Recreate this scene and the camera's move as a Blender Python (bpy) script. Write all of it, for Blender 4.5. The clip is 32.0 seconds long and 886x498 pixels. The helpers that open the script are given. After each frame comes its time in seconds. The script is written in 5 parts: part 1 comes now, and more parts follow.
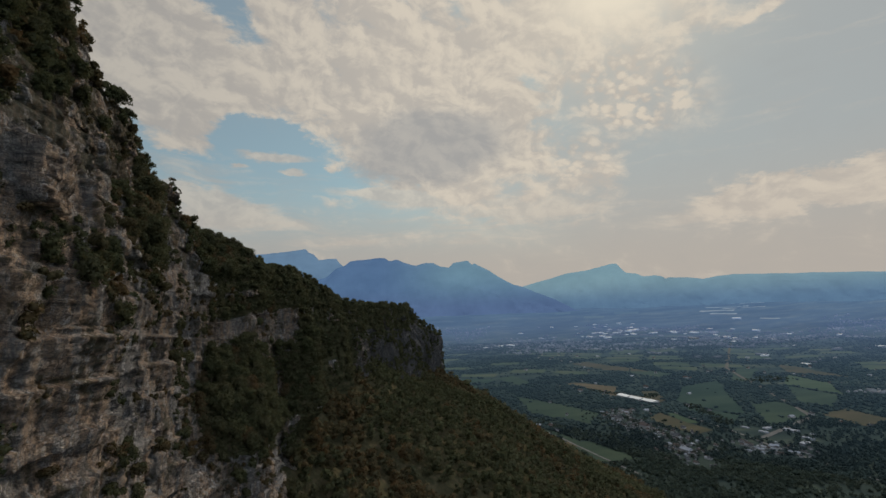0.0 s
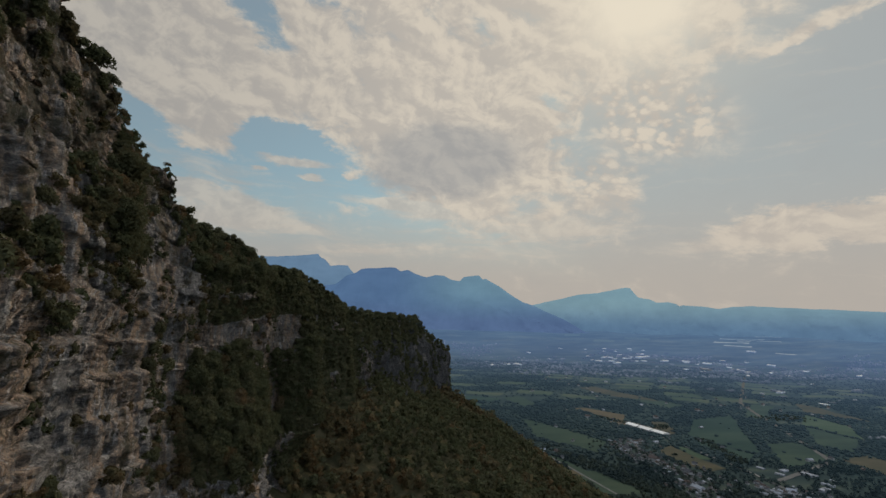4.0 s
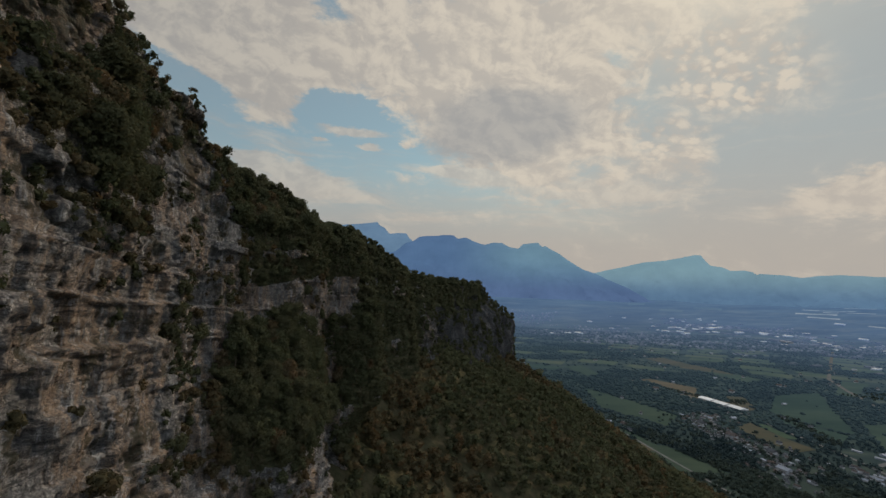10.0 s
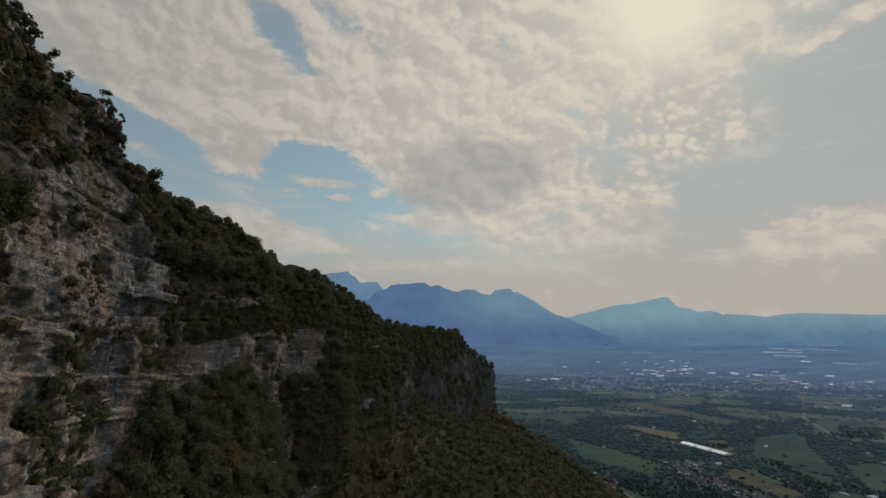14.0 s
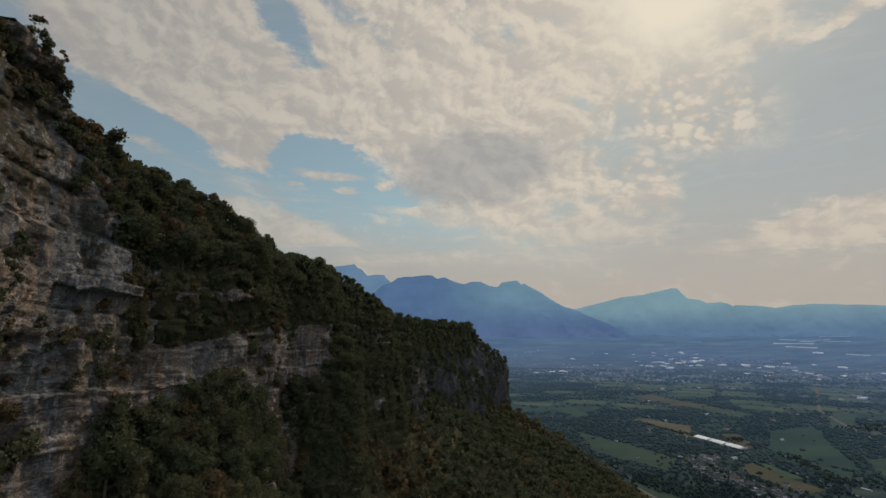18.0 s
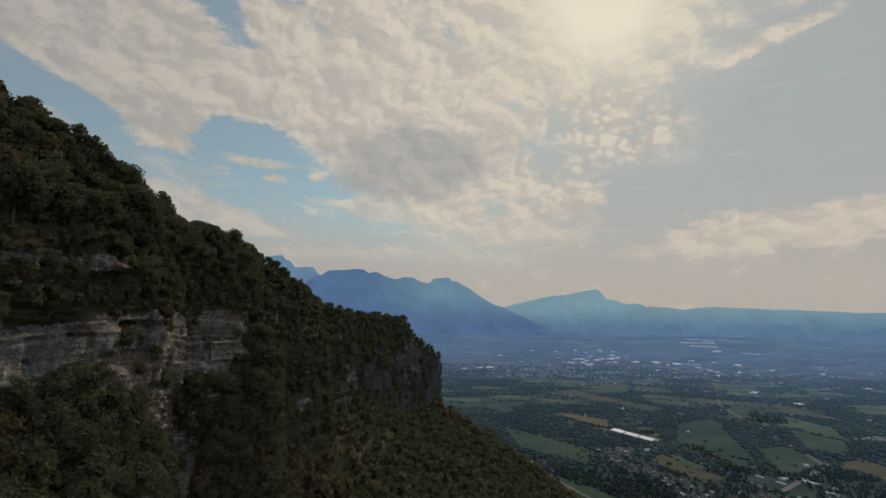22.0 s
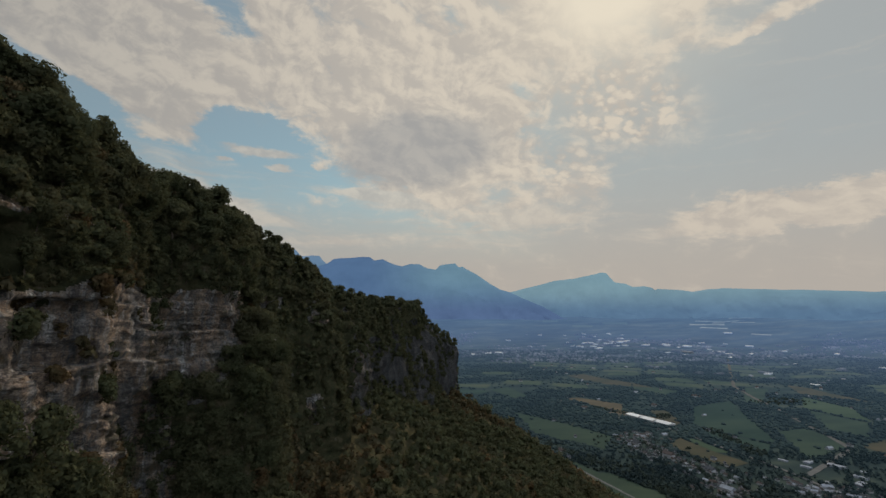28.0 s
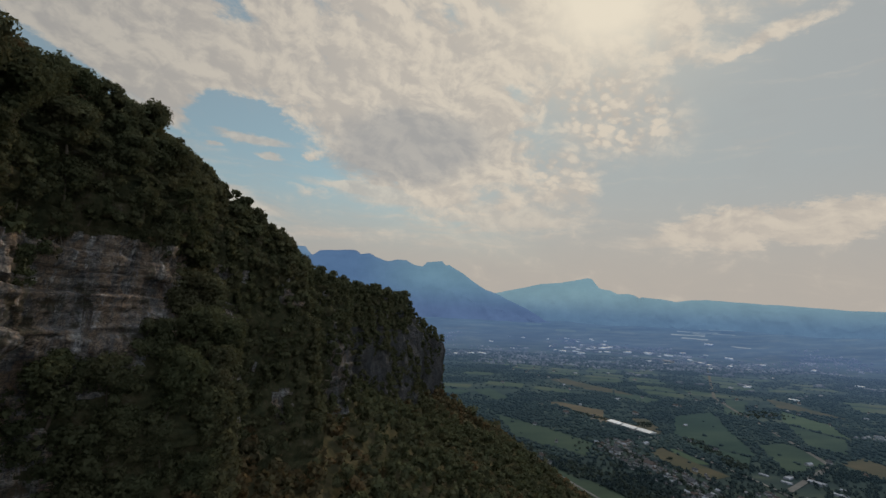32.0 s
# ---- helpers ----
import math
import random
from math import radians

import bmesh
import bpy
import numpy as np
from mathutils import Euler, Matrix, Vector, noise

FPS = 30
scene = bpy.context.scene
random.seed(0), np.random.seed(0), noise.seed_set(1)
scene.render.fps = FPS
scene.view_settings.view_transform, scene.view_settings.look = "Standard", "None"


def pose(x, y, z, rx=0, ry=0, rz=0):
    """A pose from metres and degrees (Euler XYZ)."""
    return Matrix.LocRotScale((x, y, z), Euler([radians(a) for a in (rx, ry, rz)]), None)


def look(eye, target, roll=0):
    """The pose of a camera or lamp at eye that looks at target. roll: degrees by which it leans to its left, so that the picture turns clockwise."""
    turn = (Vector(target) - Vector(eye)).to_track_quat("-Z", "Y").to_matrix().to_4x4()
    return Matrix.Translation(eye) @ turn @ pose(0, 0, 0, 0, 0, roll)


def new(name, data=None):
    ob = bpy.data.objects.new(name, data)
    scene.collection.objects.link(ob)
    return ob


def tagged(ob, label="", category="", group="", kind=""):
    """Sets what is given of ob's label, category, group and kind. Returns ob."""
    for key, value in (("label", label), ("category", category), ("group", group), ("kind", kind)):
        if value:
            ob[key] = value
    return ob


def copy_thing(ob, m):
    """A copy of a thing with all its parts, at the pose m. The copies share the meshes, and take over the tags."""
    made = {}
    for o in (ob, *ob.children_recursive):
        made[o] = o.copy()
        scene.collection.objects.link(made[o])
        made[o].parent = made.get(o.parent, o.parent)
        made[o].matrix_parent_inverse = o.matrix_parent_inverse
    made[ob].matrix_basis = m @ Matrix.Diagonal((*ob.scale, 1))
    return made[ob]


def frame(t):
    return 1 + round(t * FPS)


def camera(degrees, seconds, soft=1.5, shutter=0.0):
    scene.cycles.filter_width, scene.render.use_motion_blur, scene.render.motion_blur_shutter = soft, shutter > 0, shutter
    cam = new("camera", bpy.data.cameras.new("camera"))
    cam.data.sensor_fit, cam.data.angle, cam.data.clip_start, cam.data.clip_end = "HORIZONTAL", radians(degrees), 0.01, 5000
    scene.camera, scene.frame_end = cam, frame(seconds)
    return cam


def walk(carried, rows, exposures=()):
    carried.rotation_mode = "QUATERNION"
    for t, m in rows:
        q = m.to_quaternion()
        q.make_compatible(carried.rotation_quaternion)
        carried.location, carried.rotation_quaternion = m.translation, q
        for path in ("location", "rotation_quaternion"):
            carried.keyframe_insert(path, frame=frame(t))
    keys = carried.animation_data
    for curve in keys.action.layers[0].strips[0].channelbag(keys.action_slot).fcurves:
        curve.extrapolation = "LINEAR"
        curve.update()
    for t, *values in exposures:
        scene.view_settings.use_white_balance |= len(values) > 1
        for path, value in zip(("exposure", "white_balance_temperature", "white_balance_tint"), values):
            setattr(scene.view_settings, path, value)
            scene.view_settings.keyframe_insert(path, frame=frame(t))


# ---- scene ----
cam = camera(86.0, 32.0, soft=1.5)
# seconds, x, y, z, then the turn in degrees
PATH = [
    (0, -0.00, 0.00, 245.00, 96.78, 2.35, -3.68),
    (0.5, -0.10, 2.04, 245.25, 98.50, 2.79, -7.15),
    (1, -0.20, 4.05, 245.52, 100.75, 1.70, -6.01),
    (1.5, -0.34, 6.03, 245.80, 102.02, 0.13, -2.66),
    (2, -0.50, 7.96, 246.04, 102.32, -1.58, -0.16),
    (2.5, -0.67, 9.87, 246.23, 102.22, -2.49, -2.19),
    (3, -0.85, 11.75, 246.38, 101.10, -2.50, -4.24),
    (3.5, -1.03, 13.62, 246.47, 98.34, -1.43, -2.54),
    (5.5, -1.39, 21.39, 245.73, 98.61, -0.89, -3.66),
    (6, -1.62, 23.66, 245.77, 100.89, -1.93, -1.35),
    (6.5, -1.94, 25.94, 245.83, 102.22, -3.00, -0.42),
    (7, -2.37, 28.20, 245.87, 102.63, -4.00, 1.11),
    (7.5, -2.89, 30.42, 245.85, 102.27, -4.72, 3.16),
    (8, -3.50, 32.63, 245.73, 100.88, -4.62, 3.38),
    (8.5, -4.16, 34.83, 245.53, 98.42, -3.87, 2.45),
    (9, -4.84, 37.06, 245.28, 96.24, -3.11, 3.12),
    (9.5, -5.52, 39.35, 245.02, 94.93, -2.39, 4.17),
    (10, -6.17, 41.71, 244.79, 94.29, -1.75, 4.18),
    (10.5, -6.81, 44.14, 244.61, 94.31, -1.25, 3.59),
    (11, -7.41, 46.61, 244.50, 95.20, -0.71, 2.34),
    (11.5, -7.99, 49.13, 244.48, 96.32, -0.25, 1.25),
    (12, -8.49, 51.68, 244.55, 96.65, -0.22, 1.91),
    (12.5, -8.92, 54.25, 244.67, 96.82, -0.14, 3.37),
    (13, -9.31, 56.83, 244.81, 97.90, 0.27, 2.53),
    (13.5, -9.68, 59.41, 244.96, 99.38, 0.51, 1.08),
    (14, -10.05, 61.98, 245.13, 100.10, -0.10, 0.91),
    (14.5, -10.43, 64.52, 245.31, 100.05, -1.55, 2.41),
    (16.5, -12.83, 73.57, 246.13, 99.91, -4.60, 3.75),
    (17, -13.44, 75.71, 246.20, 100.03, -3.32, 4.87),
    (17.5, -14.02, 77.86, 246.23, 99.90, -1.30, 4.19),
    (18, -14.54, 80.05, 246.18, 99.20, 0.12, 1.70),
    (18.5, -15.01, 82.27, 246.07, 97.98, 0.21, 0.82),
    (19, -15.42, 84.53, 245.90, 96.67, -0.28, 1.58),
    (19.5, -15.80, 86.81, 245.68, 95.95, -0.32, 0.20),
    (20, -16.17, 89.11, 245.44, 95.83, -0.16, -2.39),
    (20.5, -16.49, 91.43, 245.22, 95.94, -0.33, -2.98),
    (21, -16.80, 93.76, 245.04, 96.50, -0.48, -3.48),
    (21.5, -17.11, 96.10, 244.90, 97.52, -0.54, -5.84),
    (22, -17.45, 98.40, 244.81, 98.76, -0.90, -6.64),
    (22.5, -17.84, 100.67, 244.76, 99.68, -2.03, -4.54),
    (23, -18.28, 102.93, 244.71, 100.19, -2.95, -2.91),
    (23.5, -18.77, 105.17, 244.65, 100.35, -3.59, -1.50),
    (24, -19.31, 107.41, 244.55, 99.94, -3.92, 1.03),
    (24.5, -19.90, 109.64, 244.42, 99.33, -3.34, 0.92),
    (25, -20.46, 111.88, 244.27, 98.96, -2.04, -1.86),
    (25.5, -20.98, 114.12, 244.12, 99.02, -1.10, -2.30),
    (27.5, -21.92, 122.91, 243.79, 98.08, 0.04, -5.83),
    (28, -22.08, 125.46, 243.43, 97.14, 0.09, -5.87),
    (28.5, -22.21, 128.08, 243.01, 96.30, 0.38, -6.39),
    (29, -22.32, 130.80, 242.56, 95.69, 0.41, -6.54),
    (29.5, -22.39, 133.59, 242.12, 95.33, -0.06, -5.94),
    (30, -22.46, 136.45, 241.70, 95.19, -0.68, -5.72),
    (30.5, -22.52, 139.36, 241.31, 95.36, -1.54, -5.61),
    (31, -22.59, 142.29, 240.98, 95.45, -2.51, -5.29),
    (31.5, -22.70, 145.23, 240.67, 95.67, -3.14, -5.95),
    (32, -22.86, 148.17, 240.36, 96.96, -2.84, -7.76),
]
walk(cam, [(t, pose(x, y, z, a, b, c)) for t, x, y, z, a, b, c in PATH])

# ---------------------------------------------------------------- light
SUN_AZ, SUN_EL = 26.5, 32.5          # degrees to the right of +y, and up
sun_way = Vector((math.sin(radians(SUN_AZ)) * math.cos(radians(SUN_EL)),
                  math.cos(radians(SUN_AZ)) * math.cos(radians(SUN_EL)), math.sin(radians(SUN_EL))))
sun_data = bpy.data.lights.new("sun", "SUN")
sun_data.energy, sun_data.angle, sun_data.color = 2.15, radians(6), (1.0, 0.86, 0.68)
sun_lamp = new("sun", sun_data)
sun_lamp.matrix_world = look(sun_way * 100, (0, 0, 0))


class Nodes:
    """Short hand for node trees."""

    def __init__(self, tree):
        self.tree = tree
        tree.nodes.clear()

    def add(self, kind, **values):
        node = self.tree.nodes.new(kind)
        for key, value in values.items():
            if key.startswith("in_"):
                self.put(node.inputs[int(key[3:])], value)
            else:
                setattr(node, key, value)
        return node

    def put(self, socket, value):
        if isinstance(value, bpy.types.NodeSocket):
            self.tree.links.new(value, socket)
        else:
            socket.default_value = value

    def math(self, operation, a, b=0.0, clamp=False):
        return self.add("ShaderNodeMath", operation=operation, use_clamp=clamp, in_0=a, in_1=b).outputs[0]

    def mix(self, fac, a, b, blend="MIX"):
        return self.add("ShaderNodeMixRGB", blend_type=blend, in_0=fac, in_1=a, in_2=b).outputs[0]

    def noise(self, vector, scale, detail=4.0, rough=0.55, lump=0.0, out=0):
        n = self.add("ShaderNodeTexNoise")
        self.put(n.inputs["Vector"], vector)
        n.inputs["Scale"].default_value, n.inputs["Detail"].default_value = scale, detail
        n.inputs["Roughness"].default_value, n.inputs["Distortion"].default_value = rough, lump
        return n.outputs[out]

    def ramp(self, fac, *stops):
        n = self.add("ShaderNodeValToRGB", in_0=fac)
        el = n.color_ramp.elements
        while len(el) < len(stops):
            el.new(0.5)
        for e, (p, c) in zip(el, stops):
            e.position, e.color = p, (*c, 1) if len(c) == 3 else c
        return n.outputs[0]

    def span(self, value, a, b, c=0.0, d=1.0, smooth=True):
        n = self.add("ShaderNodeMapRange", interpolation_type="SMOOTHSTEP" if smooth else "LINEAR")
        for i, v in enumerate((value, a, b, c, d)):
            self.put(n.inputs[i], v)
        return n.outputs[0]

    def mapped(self, vector, loc=(0, 0, 0), turn=0.0, scale=(1, 1, 1), way="TEXTURE"):
        n = self.add("ShaderNodeMapping", vector_type=way, in_0=vector)
        n.inputs["Location"].default_value, n.inputs["Scale"].default_value = loc, scale
        n.inputs["Rotation"].default_value = (0, 0, radians(turn))
        return n.outputs[0]


def build_world():
    world = bpy.data.worlds.new("sky")
    scene.world = world
    world.use_nodes = True
    k = Nodes(world.node_tree)
    way = k.add("ShaderNodeTexCoord").outputs["Generated"]
    sep = k.add("ShaderNodeSeparateXYZ", in_0=way)
    x, y, z = sep.outputs
    az = k.math("MULTIPLY", k.math("ARCTAN2", x, y), -57.2958)  # to the left
    el = k.math("MULTIPLY", k.math("ARCSINE", z), 57.2958)
    flat = k.add("ShaderNodeCombineXYZ", in_0=az, in_1=el).outputs[0]
    high = k.math("MAXIMUM", k.math("ADD", z, 0.16), 0.05)
    sheet = k.add("ShaderNodeCombineXYZ", in_0=k.math("DIVIDE", x, high), in_1=k.math("DIVIDE", y, high)).outputs[0]

    def centred(node):
        return k.add("ShaderNodeVectorMath", operation="SUBTRACT", in_0=node, in_1=(0.5, 0.5, 0.5)).outputs[0]

    def scaled(vector, by):
        n = k.add("ShaderNodeVectorMath", operation="SCALE", in_0=vector)
        n.inputs["Scale"].default_value = by
        return n.outputs[0]

    def plus(a, b):
        return k.add("ShaderNodeVectorMath", operation="ADD", in_0=a, in_1=b).outputs[0]

    torn = k.add("ShaderNodeVectorMath", operation="MULTIPLY", in_0=centred(k.noise(sheet, 5.0, 9, 0.68, out=1)), in_1=(1, 1, 0)).outputs[0]
    ragged = {r: plus(flat, scaled(torn, r * 2.4)) for r in (1, 2, 4)}
    ragged[0] = flat

    def blob(a, e, sa, se, turn=0.0, rag=0, hard=0.0):
        """1 at the centre of an ellipse on the sky (degrees to the left and up), 0 at its rim; hard: a flat middle."""
        d = k.add("ShaderNodeVectorMath", operation="LENGTH", in_0=k.mapped(ragged[rag], (a, e, 0), turn, (sa, se, 1))).outputs["Value"]
        return k.span(d, 1.0 + 0.25 * hard, hard * 0.75)

    def total(*pairs):
        out = None
        for weight, value in pairs:
            w = k.math("MULTIPLY", value, weight)
            out = w if out is None else k.math("ADD", out, w)
        return out

    # clear sky: the atmosphere, veiled with thin high haze
    sky = k.add("ShaderNodeTexSky", sky_type="NISHITA")
    sky.sun_disc, sky.sun_elevation, sky.sun_rotation = False, radians(SUN_EL), radians(SUN_AZ)
    sky.air_density, sky.dust_density, sky.ozone_density = 1.0, 0.6, 1.5
    air = k.mix(1.0, sky.outputs[0], (SKY_GAIN * 0.80, SKY_GAIN * 1.12, SKY_GAIN * 0.98, 1), "MULTIPLY")
    veil_amount = k.math("MAXIMUM", k.math("MULTIPLY", k.span(az, 8.0, -26.0, 0.40, 0.92), k.span(y, -0.3, 0.3, 0.25, 1.0)), k.span(el, 18.0, 2.0, 0.24, 0.95))
    clear = k.mix(veil_amount, air, (0.385, 0.395, 0.39, 1))
    low = k.span(el, 17.0, 3.0)
    clear = k.mix(k.math("MULTIPLY", low, 0.85), clear, k.mix(k.span(az, -10.0, 18.0), (0.455, 0.405, 0.358, 1), (0.385, 0.355, 0.328, 1)))

    # clouds: where they lie, then their torn and curdled texture
    dome = k.mapped(flat, (0, 0, 0), 0, (33, 25, 1))
    soft = plus(dome, scaled(centred(k.noise(dome, 3.0, 4, 0.55, out=1)), 0.16))
    puff = k.noise(soft, 6.0, 12, 0.60, 0.25)
    sunward = k.noise(plus(soft, (-0.022, 0.030, 0)), 6.0, 12, 0.60, 0.25)
    fibre = k.noise(k.mapped(plus(soft, scaled(centred(k.noise(dome, 5.0, 3, 0.5, out=1)), 0.08)), (0, 0, 0), 24, (1.0, 0.30, 1)), 2.6, 11, 0.66, 0.1)
    where = total(
        (0.85, blob(6, 34, 52, 16, 0, 4, 0.6)), (0.75, blob(31, 25.0, 17, 5.5, 14, 2, 0.6)), (0.65, blob(26.5, 19.8, 6.5, 3.4, 22, 2, 0.5)),
        (0.75, blob(-3, 22, 17, 8.5, 0, 4, 0.6)), (0.6, blob(-13, 14.5, 19, 5.5, 0, 2, 0.5)),
        (-1.0, blob(21.3, 31.8, 6.4, 3.9, 35, 4, 0.2)), (-0.5, blob(14.0, 35.0, 6.0, 3.0, 20, 4)),
        (-0.95, blob(37.5, 20.0, 9.5, 2.9, 8, 2, 0.6)), (-1.35, blob(17.0, 18.9, 6.0, 3.0, 18, 2, 0.7)), (-0.8, blob(27, 14.6, 14, 2.8, 12, 2, 0.6)), (-0.7, blob(12, 14.9, 8, 1.9, 0, 2, 0.6)),
        (-1.2, blob(-46, 19.5, 12.0, 8.5, 0, 2, 0.6)), (-0.7, blob(-29.5, 14.6, 5.5, 2.8, -15, 2, 0.4)), (-0.9, blob(-15.5, 25.2, 3.4, 1.7, 30, 2)), (-0.6, blob(-7, 33, 4.5, 2.0, 30, 2)), (-0.4, blob(-11, 28, 3.5, 1.5, 30, 2)),
        (1.1, blob(-43, 10.0, 14, 3.0, -6, 2, 0.4)), (0.95, blob(-43, 27.4, 9, 1.6, -10, 2)), (0.5, blob(-47, 31.5, 9, 2, -12, 2)))
    dens = total((1.0, where), (1.9, k.math("SUBTRACT", puff, 0.5)), (1.3, k.math("SUBTRACT", fibre, 0.5)))
    dens = k.math("ADD", dens, k.span(y, 0.25, -0.2, 0.0, 0.2))
    cover = k.span(dens, 0.02, 0.70)
    # thin level streaks under the main sheet
    level = k.noise(k.mapped(soft, (0, 0, 0), 0, (1.0, 0.16, 1)), 3.0, 10, 0.64)
    thin = total((1.3, blob(15.8, 17.5, 6.2, 0.9, 3, 1)), (1.2, blob(13.8, 16.0, 2.4, 0.5, 0, 1)), (0.9, blob(19.5, 16.2, 1.6, 0.35, 0, 1)), (0.8, blob(35.5, 18.6, 5, 0.9, 8, 1)),
                 (1.2, blob(2.5, 13.7, 12, 1.3, 3, 1)), (1.0, blob(-6, 12.2, 17, 1.5, 2, 1)), (1.3, blob(24, 12.6, 13, 2.2, 9, 2)), (1.1, blob(20, 10.2, 16, 1.8, 3, 1)), (0.4, blob(24, 15.5, 12, 2.6, 12, 2)),
                 (1.0, blob(-14, 10.6, 20, 2.4, 0, 2)), (0.8, blob(-36, 8.3, 14, 1.8, -3, 1)), (0.6, blob(0, 8.0, 30, 1.6, 0, 1)))
    cover = k.math("MAXIMUM", cover, k.span(k.math("ADD", thin, k.math("MULTIPLY", k.math("SUBTRACT", level, 0.5), 1.8)), 0.05, 0.85, 0.0, 0.8))
    # small round flakes at the edge towards the clear sky
    bits = k.add("ShaderNodeTexVoronoi", feature="SMOOTH_F1", in_0=k.mapped(plus(dome, scaled(centred(k.noise(dome, 14.0, 4, 0.6, out=1)), 0.05)), (0, 0, 0), 30, (1.0, 0.75, 1)))
    bits.inputs["Scale"].default_value, bits.inputs["Smoothness"].default_value = 26.0, 0.3
    flake = k.math("ADD", k.span(bits.outputs["Distance"], 0.70, 0.10), k.math("MULTIPLY", k.math("SUBTRACT", puff, 0.5), 2.0))
    flaky = k.math("MAXIMUM", blob(-27.0, 22.5, 9.8, 5.4, 18, 2, 0.6), k.math("MULTIPLY", blob(-21.5, 16.3, 5.0, 3.2, 0, 2, 0.5), 0.8))
    cover = k.mix(flaky, cover, k.span(flake, -0.30, 0.50, 0.30, 1.0))
    cover = k.math("MULTIPLY", cover, 1.0, True)
    relief = total((2.6, k.math("SUBTRACT", puff, sunward)), (1.2, k.math("SUBTRACT", fibre, 0.5)), (0.45, k.math("MULTIPLY", flaky, k.math("SUBTRACT", flake, 0.45))))
    lit = k.span(relief, -0.30, 0.34)
    cloud = k.mix(lit, (0.500, 0.455, 0.400, 1), (0.665, 0.592, 0.490, 1))
    cloud = k.mix(1.0, cloud, k.mix(k.span(az, -4.0, 42.0), (1, 1, 1, 1), (0.70, 0.73, 0.78, 1)), "MULTIPLY")
    cloud = k.mix(k.math("MULTIPLY", low, 0.6), cloud, (0.525, 0.465, 0.400, 1))
    look_up = k.mix(k.math("MULTIPLY", cover, 0.95), clear, cloud)
    # one thicker grey cloud
    grey = k.math("MULTIPLY", k.math("ADD", blob(-2.8, 18.8, 10.8, 4.5, -3, 2, 0.8), k.math("MULTIPLY", k.math("SUBTRACT", puff, 0.5), -0.7)), 1.0, True)
    look_up = k.mix(k.math("MULTIPLY", grey, 0.9), look_up, k.mix(lit, (0.350, 0.348, 0.342, 1), (0.405, 0.394, 0.374, 1)))
    # the sun's glow behind the cloud
    glow = total((0.30, blob(-SUN_AZ, SUN_EL + 1, 24, 16)), (0.95, blob(-SUN_AZ, SUN_EL + 2.5, 12, 9.5, 0, 1)))
    look_up = k.mix(k.math("MINIMUM", glow, 0.96), look_up, (0.80, 0.72, 0.58, 1))
    # behind and overhead, unseen: brighter bluish sky added to fill in shade
    look_up = k.mix(k.math("MULTIPLY", k.span(y, 0.15, -0.45), k.span(z, -0.02, 0.12, 0.0, 0.75)), look_up, (1.02, 1.18, 1.40, 1))
    look_up = k.mix(k.span(z, 0.72, 0.95, 0.0, 0.6), look_up, (1.00, 1.15, 1.36, 1))
    # below the horizon: dim land
    look_up = k.mix(k.span(el, 0.0, -4.0), look_up, (0.10, 0.13, 0.14, 1))
    back = k.add("ShaderNodeBackground", in_0=look_up, in_1=WORLD_GAIN)
    k.tree.links.new(back.outputs[0], k.add("ShaderNodeOutputWorld").inputs[0])


SKY_GAIN, WORLD_GAIN = 0.075, 1.0
build_world()


# ---------------------------------------------------------------- helpers
def part(name, bm, material, parent, label=""):
    me = bpy.data.meshes.new(name)
    bm.to_mesh(me)
    bm.free()
    me.materials.append(material)
    ob = new(name, me)
    ob.parent = parent
    if label:
        tagged(ob, label)
    return ob


def mesh_from(name, verts, faces, material, smooth=False):
    """A mesh from arrays: verts (n, 3), faces (m, 3 or 4)."""
    verts, faces = np.asarray(verts, np.float32), np.asarray(faces, np.int32)
    me = bpy.data.meshes.new(name)
    n, side = len(faces), faces.shape[1]
    me.vertices.add(len(verts))
    me.vertices.foreach_set("co", verts.ravel())
    me.loops.add(n * side)
    me.loops.foreach_set("vertex_index", faces.ravel())
    me.polygons.add(n)
    me.polygons.foreach_set("loop_start", np.arange(0, n * side, side, dtype=np.int32))
    if smooth:
        me.polygons.foreach_set("use_smooth", np.ones(n, bool))
    me.update(calc_edges=True)
    for m in material if isinstance(material, (list, tuple)) else [material]:
        me.materials.append(m)
    return me


def grid_faces(rows, cols):
    i = np.arange(rows * cols).reshape(rows, cols)
    return np.stack([i[:-1, :-1], i[:-1, 1:], i[1:, 1:], i[1:, :-1]], -1).reshape(-1, 4)


def hashed(i, j, k=0, seed=0):
    h = (np.asarray(i, np.int64) * 374761393 + np.asarray(j, np.int64) * 668265263 + np.asarray(k, np.int64) * 2147483647 + seed * 974634151) & 0xFFFFFFFF
    h = ((h ^ (h >> 13)) * 1274126177) & 0xFFFFFFFF
    h = ((h ^ (h >> 16)) * 224682251) & 0xFFFFFFFF
    return ((h ^ (h >> 15)) & 0xFFFFFF) / float(0x1000000)


def value_noise(x, y, seed=0):
    x, y = np.asarray(x, float), np.asarray(y, float)
    i, j = np.floor(x).astype(np.int64), np.floor(y).astype(np.int64)
    u, v = x - i, y - j
    u, v = u * u * (3 - 2 * u), v * v * (3 - 2 * v)
    a = hashed(i, j, 0, seed) * (1 - u) + hashed(i + 1, j, 0, seed) * u
    b = hashed(i, j + 1, 0, seed) * (1 - u) + hashed(i + 1, j + 1, 0, seed) * u
    return (a * (1 - v) + b * v) * 2 - 1


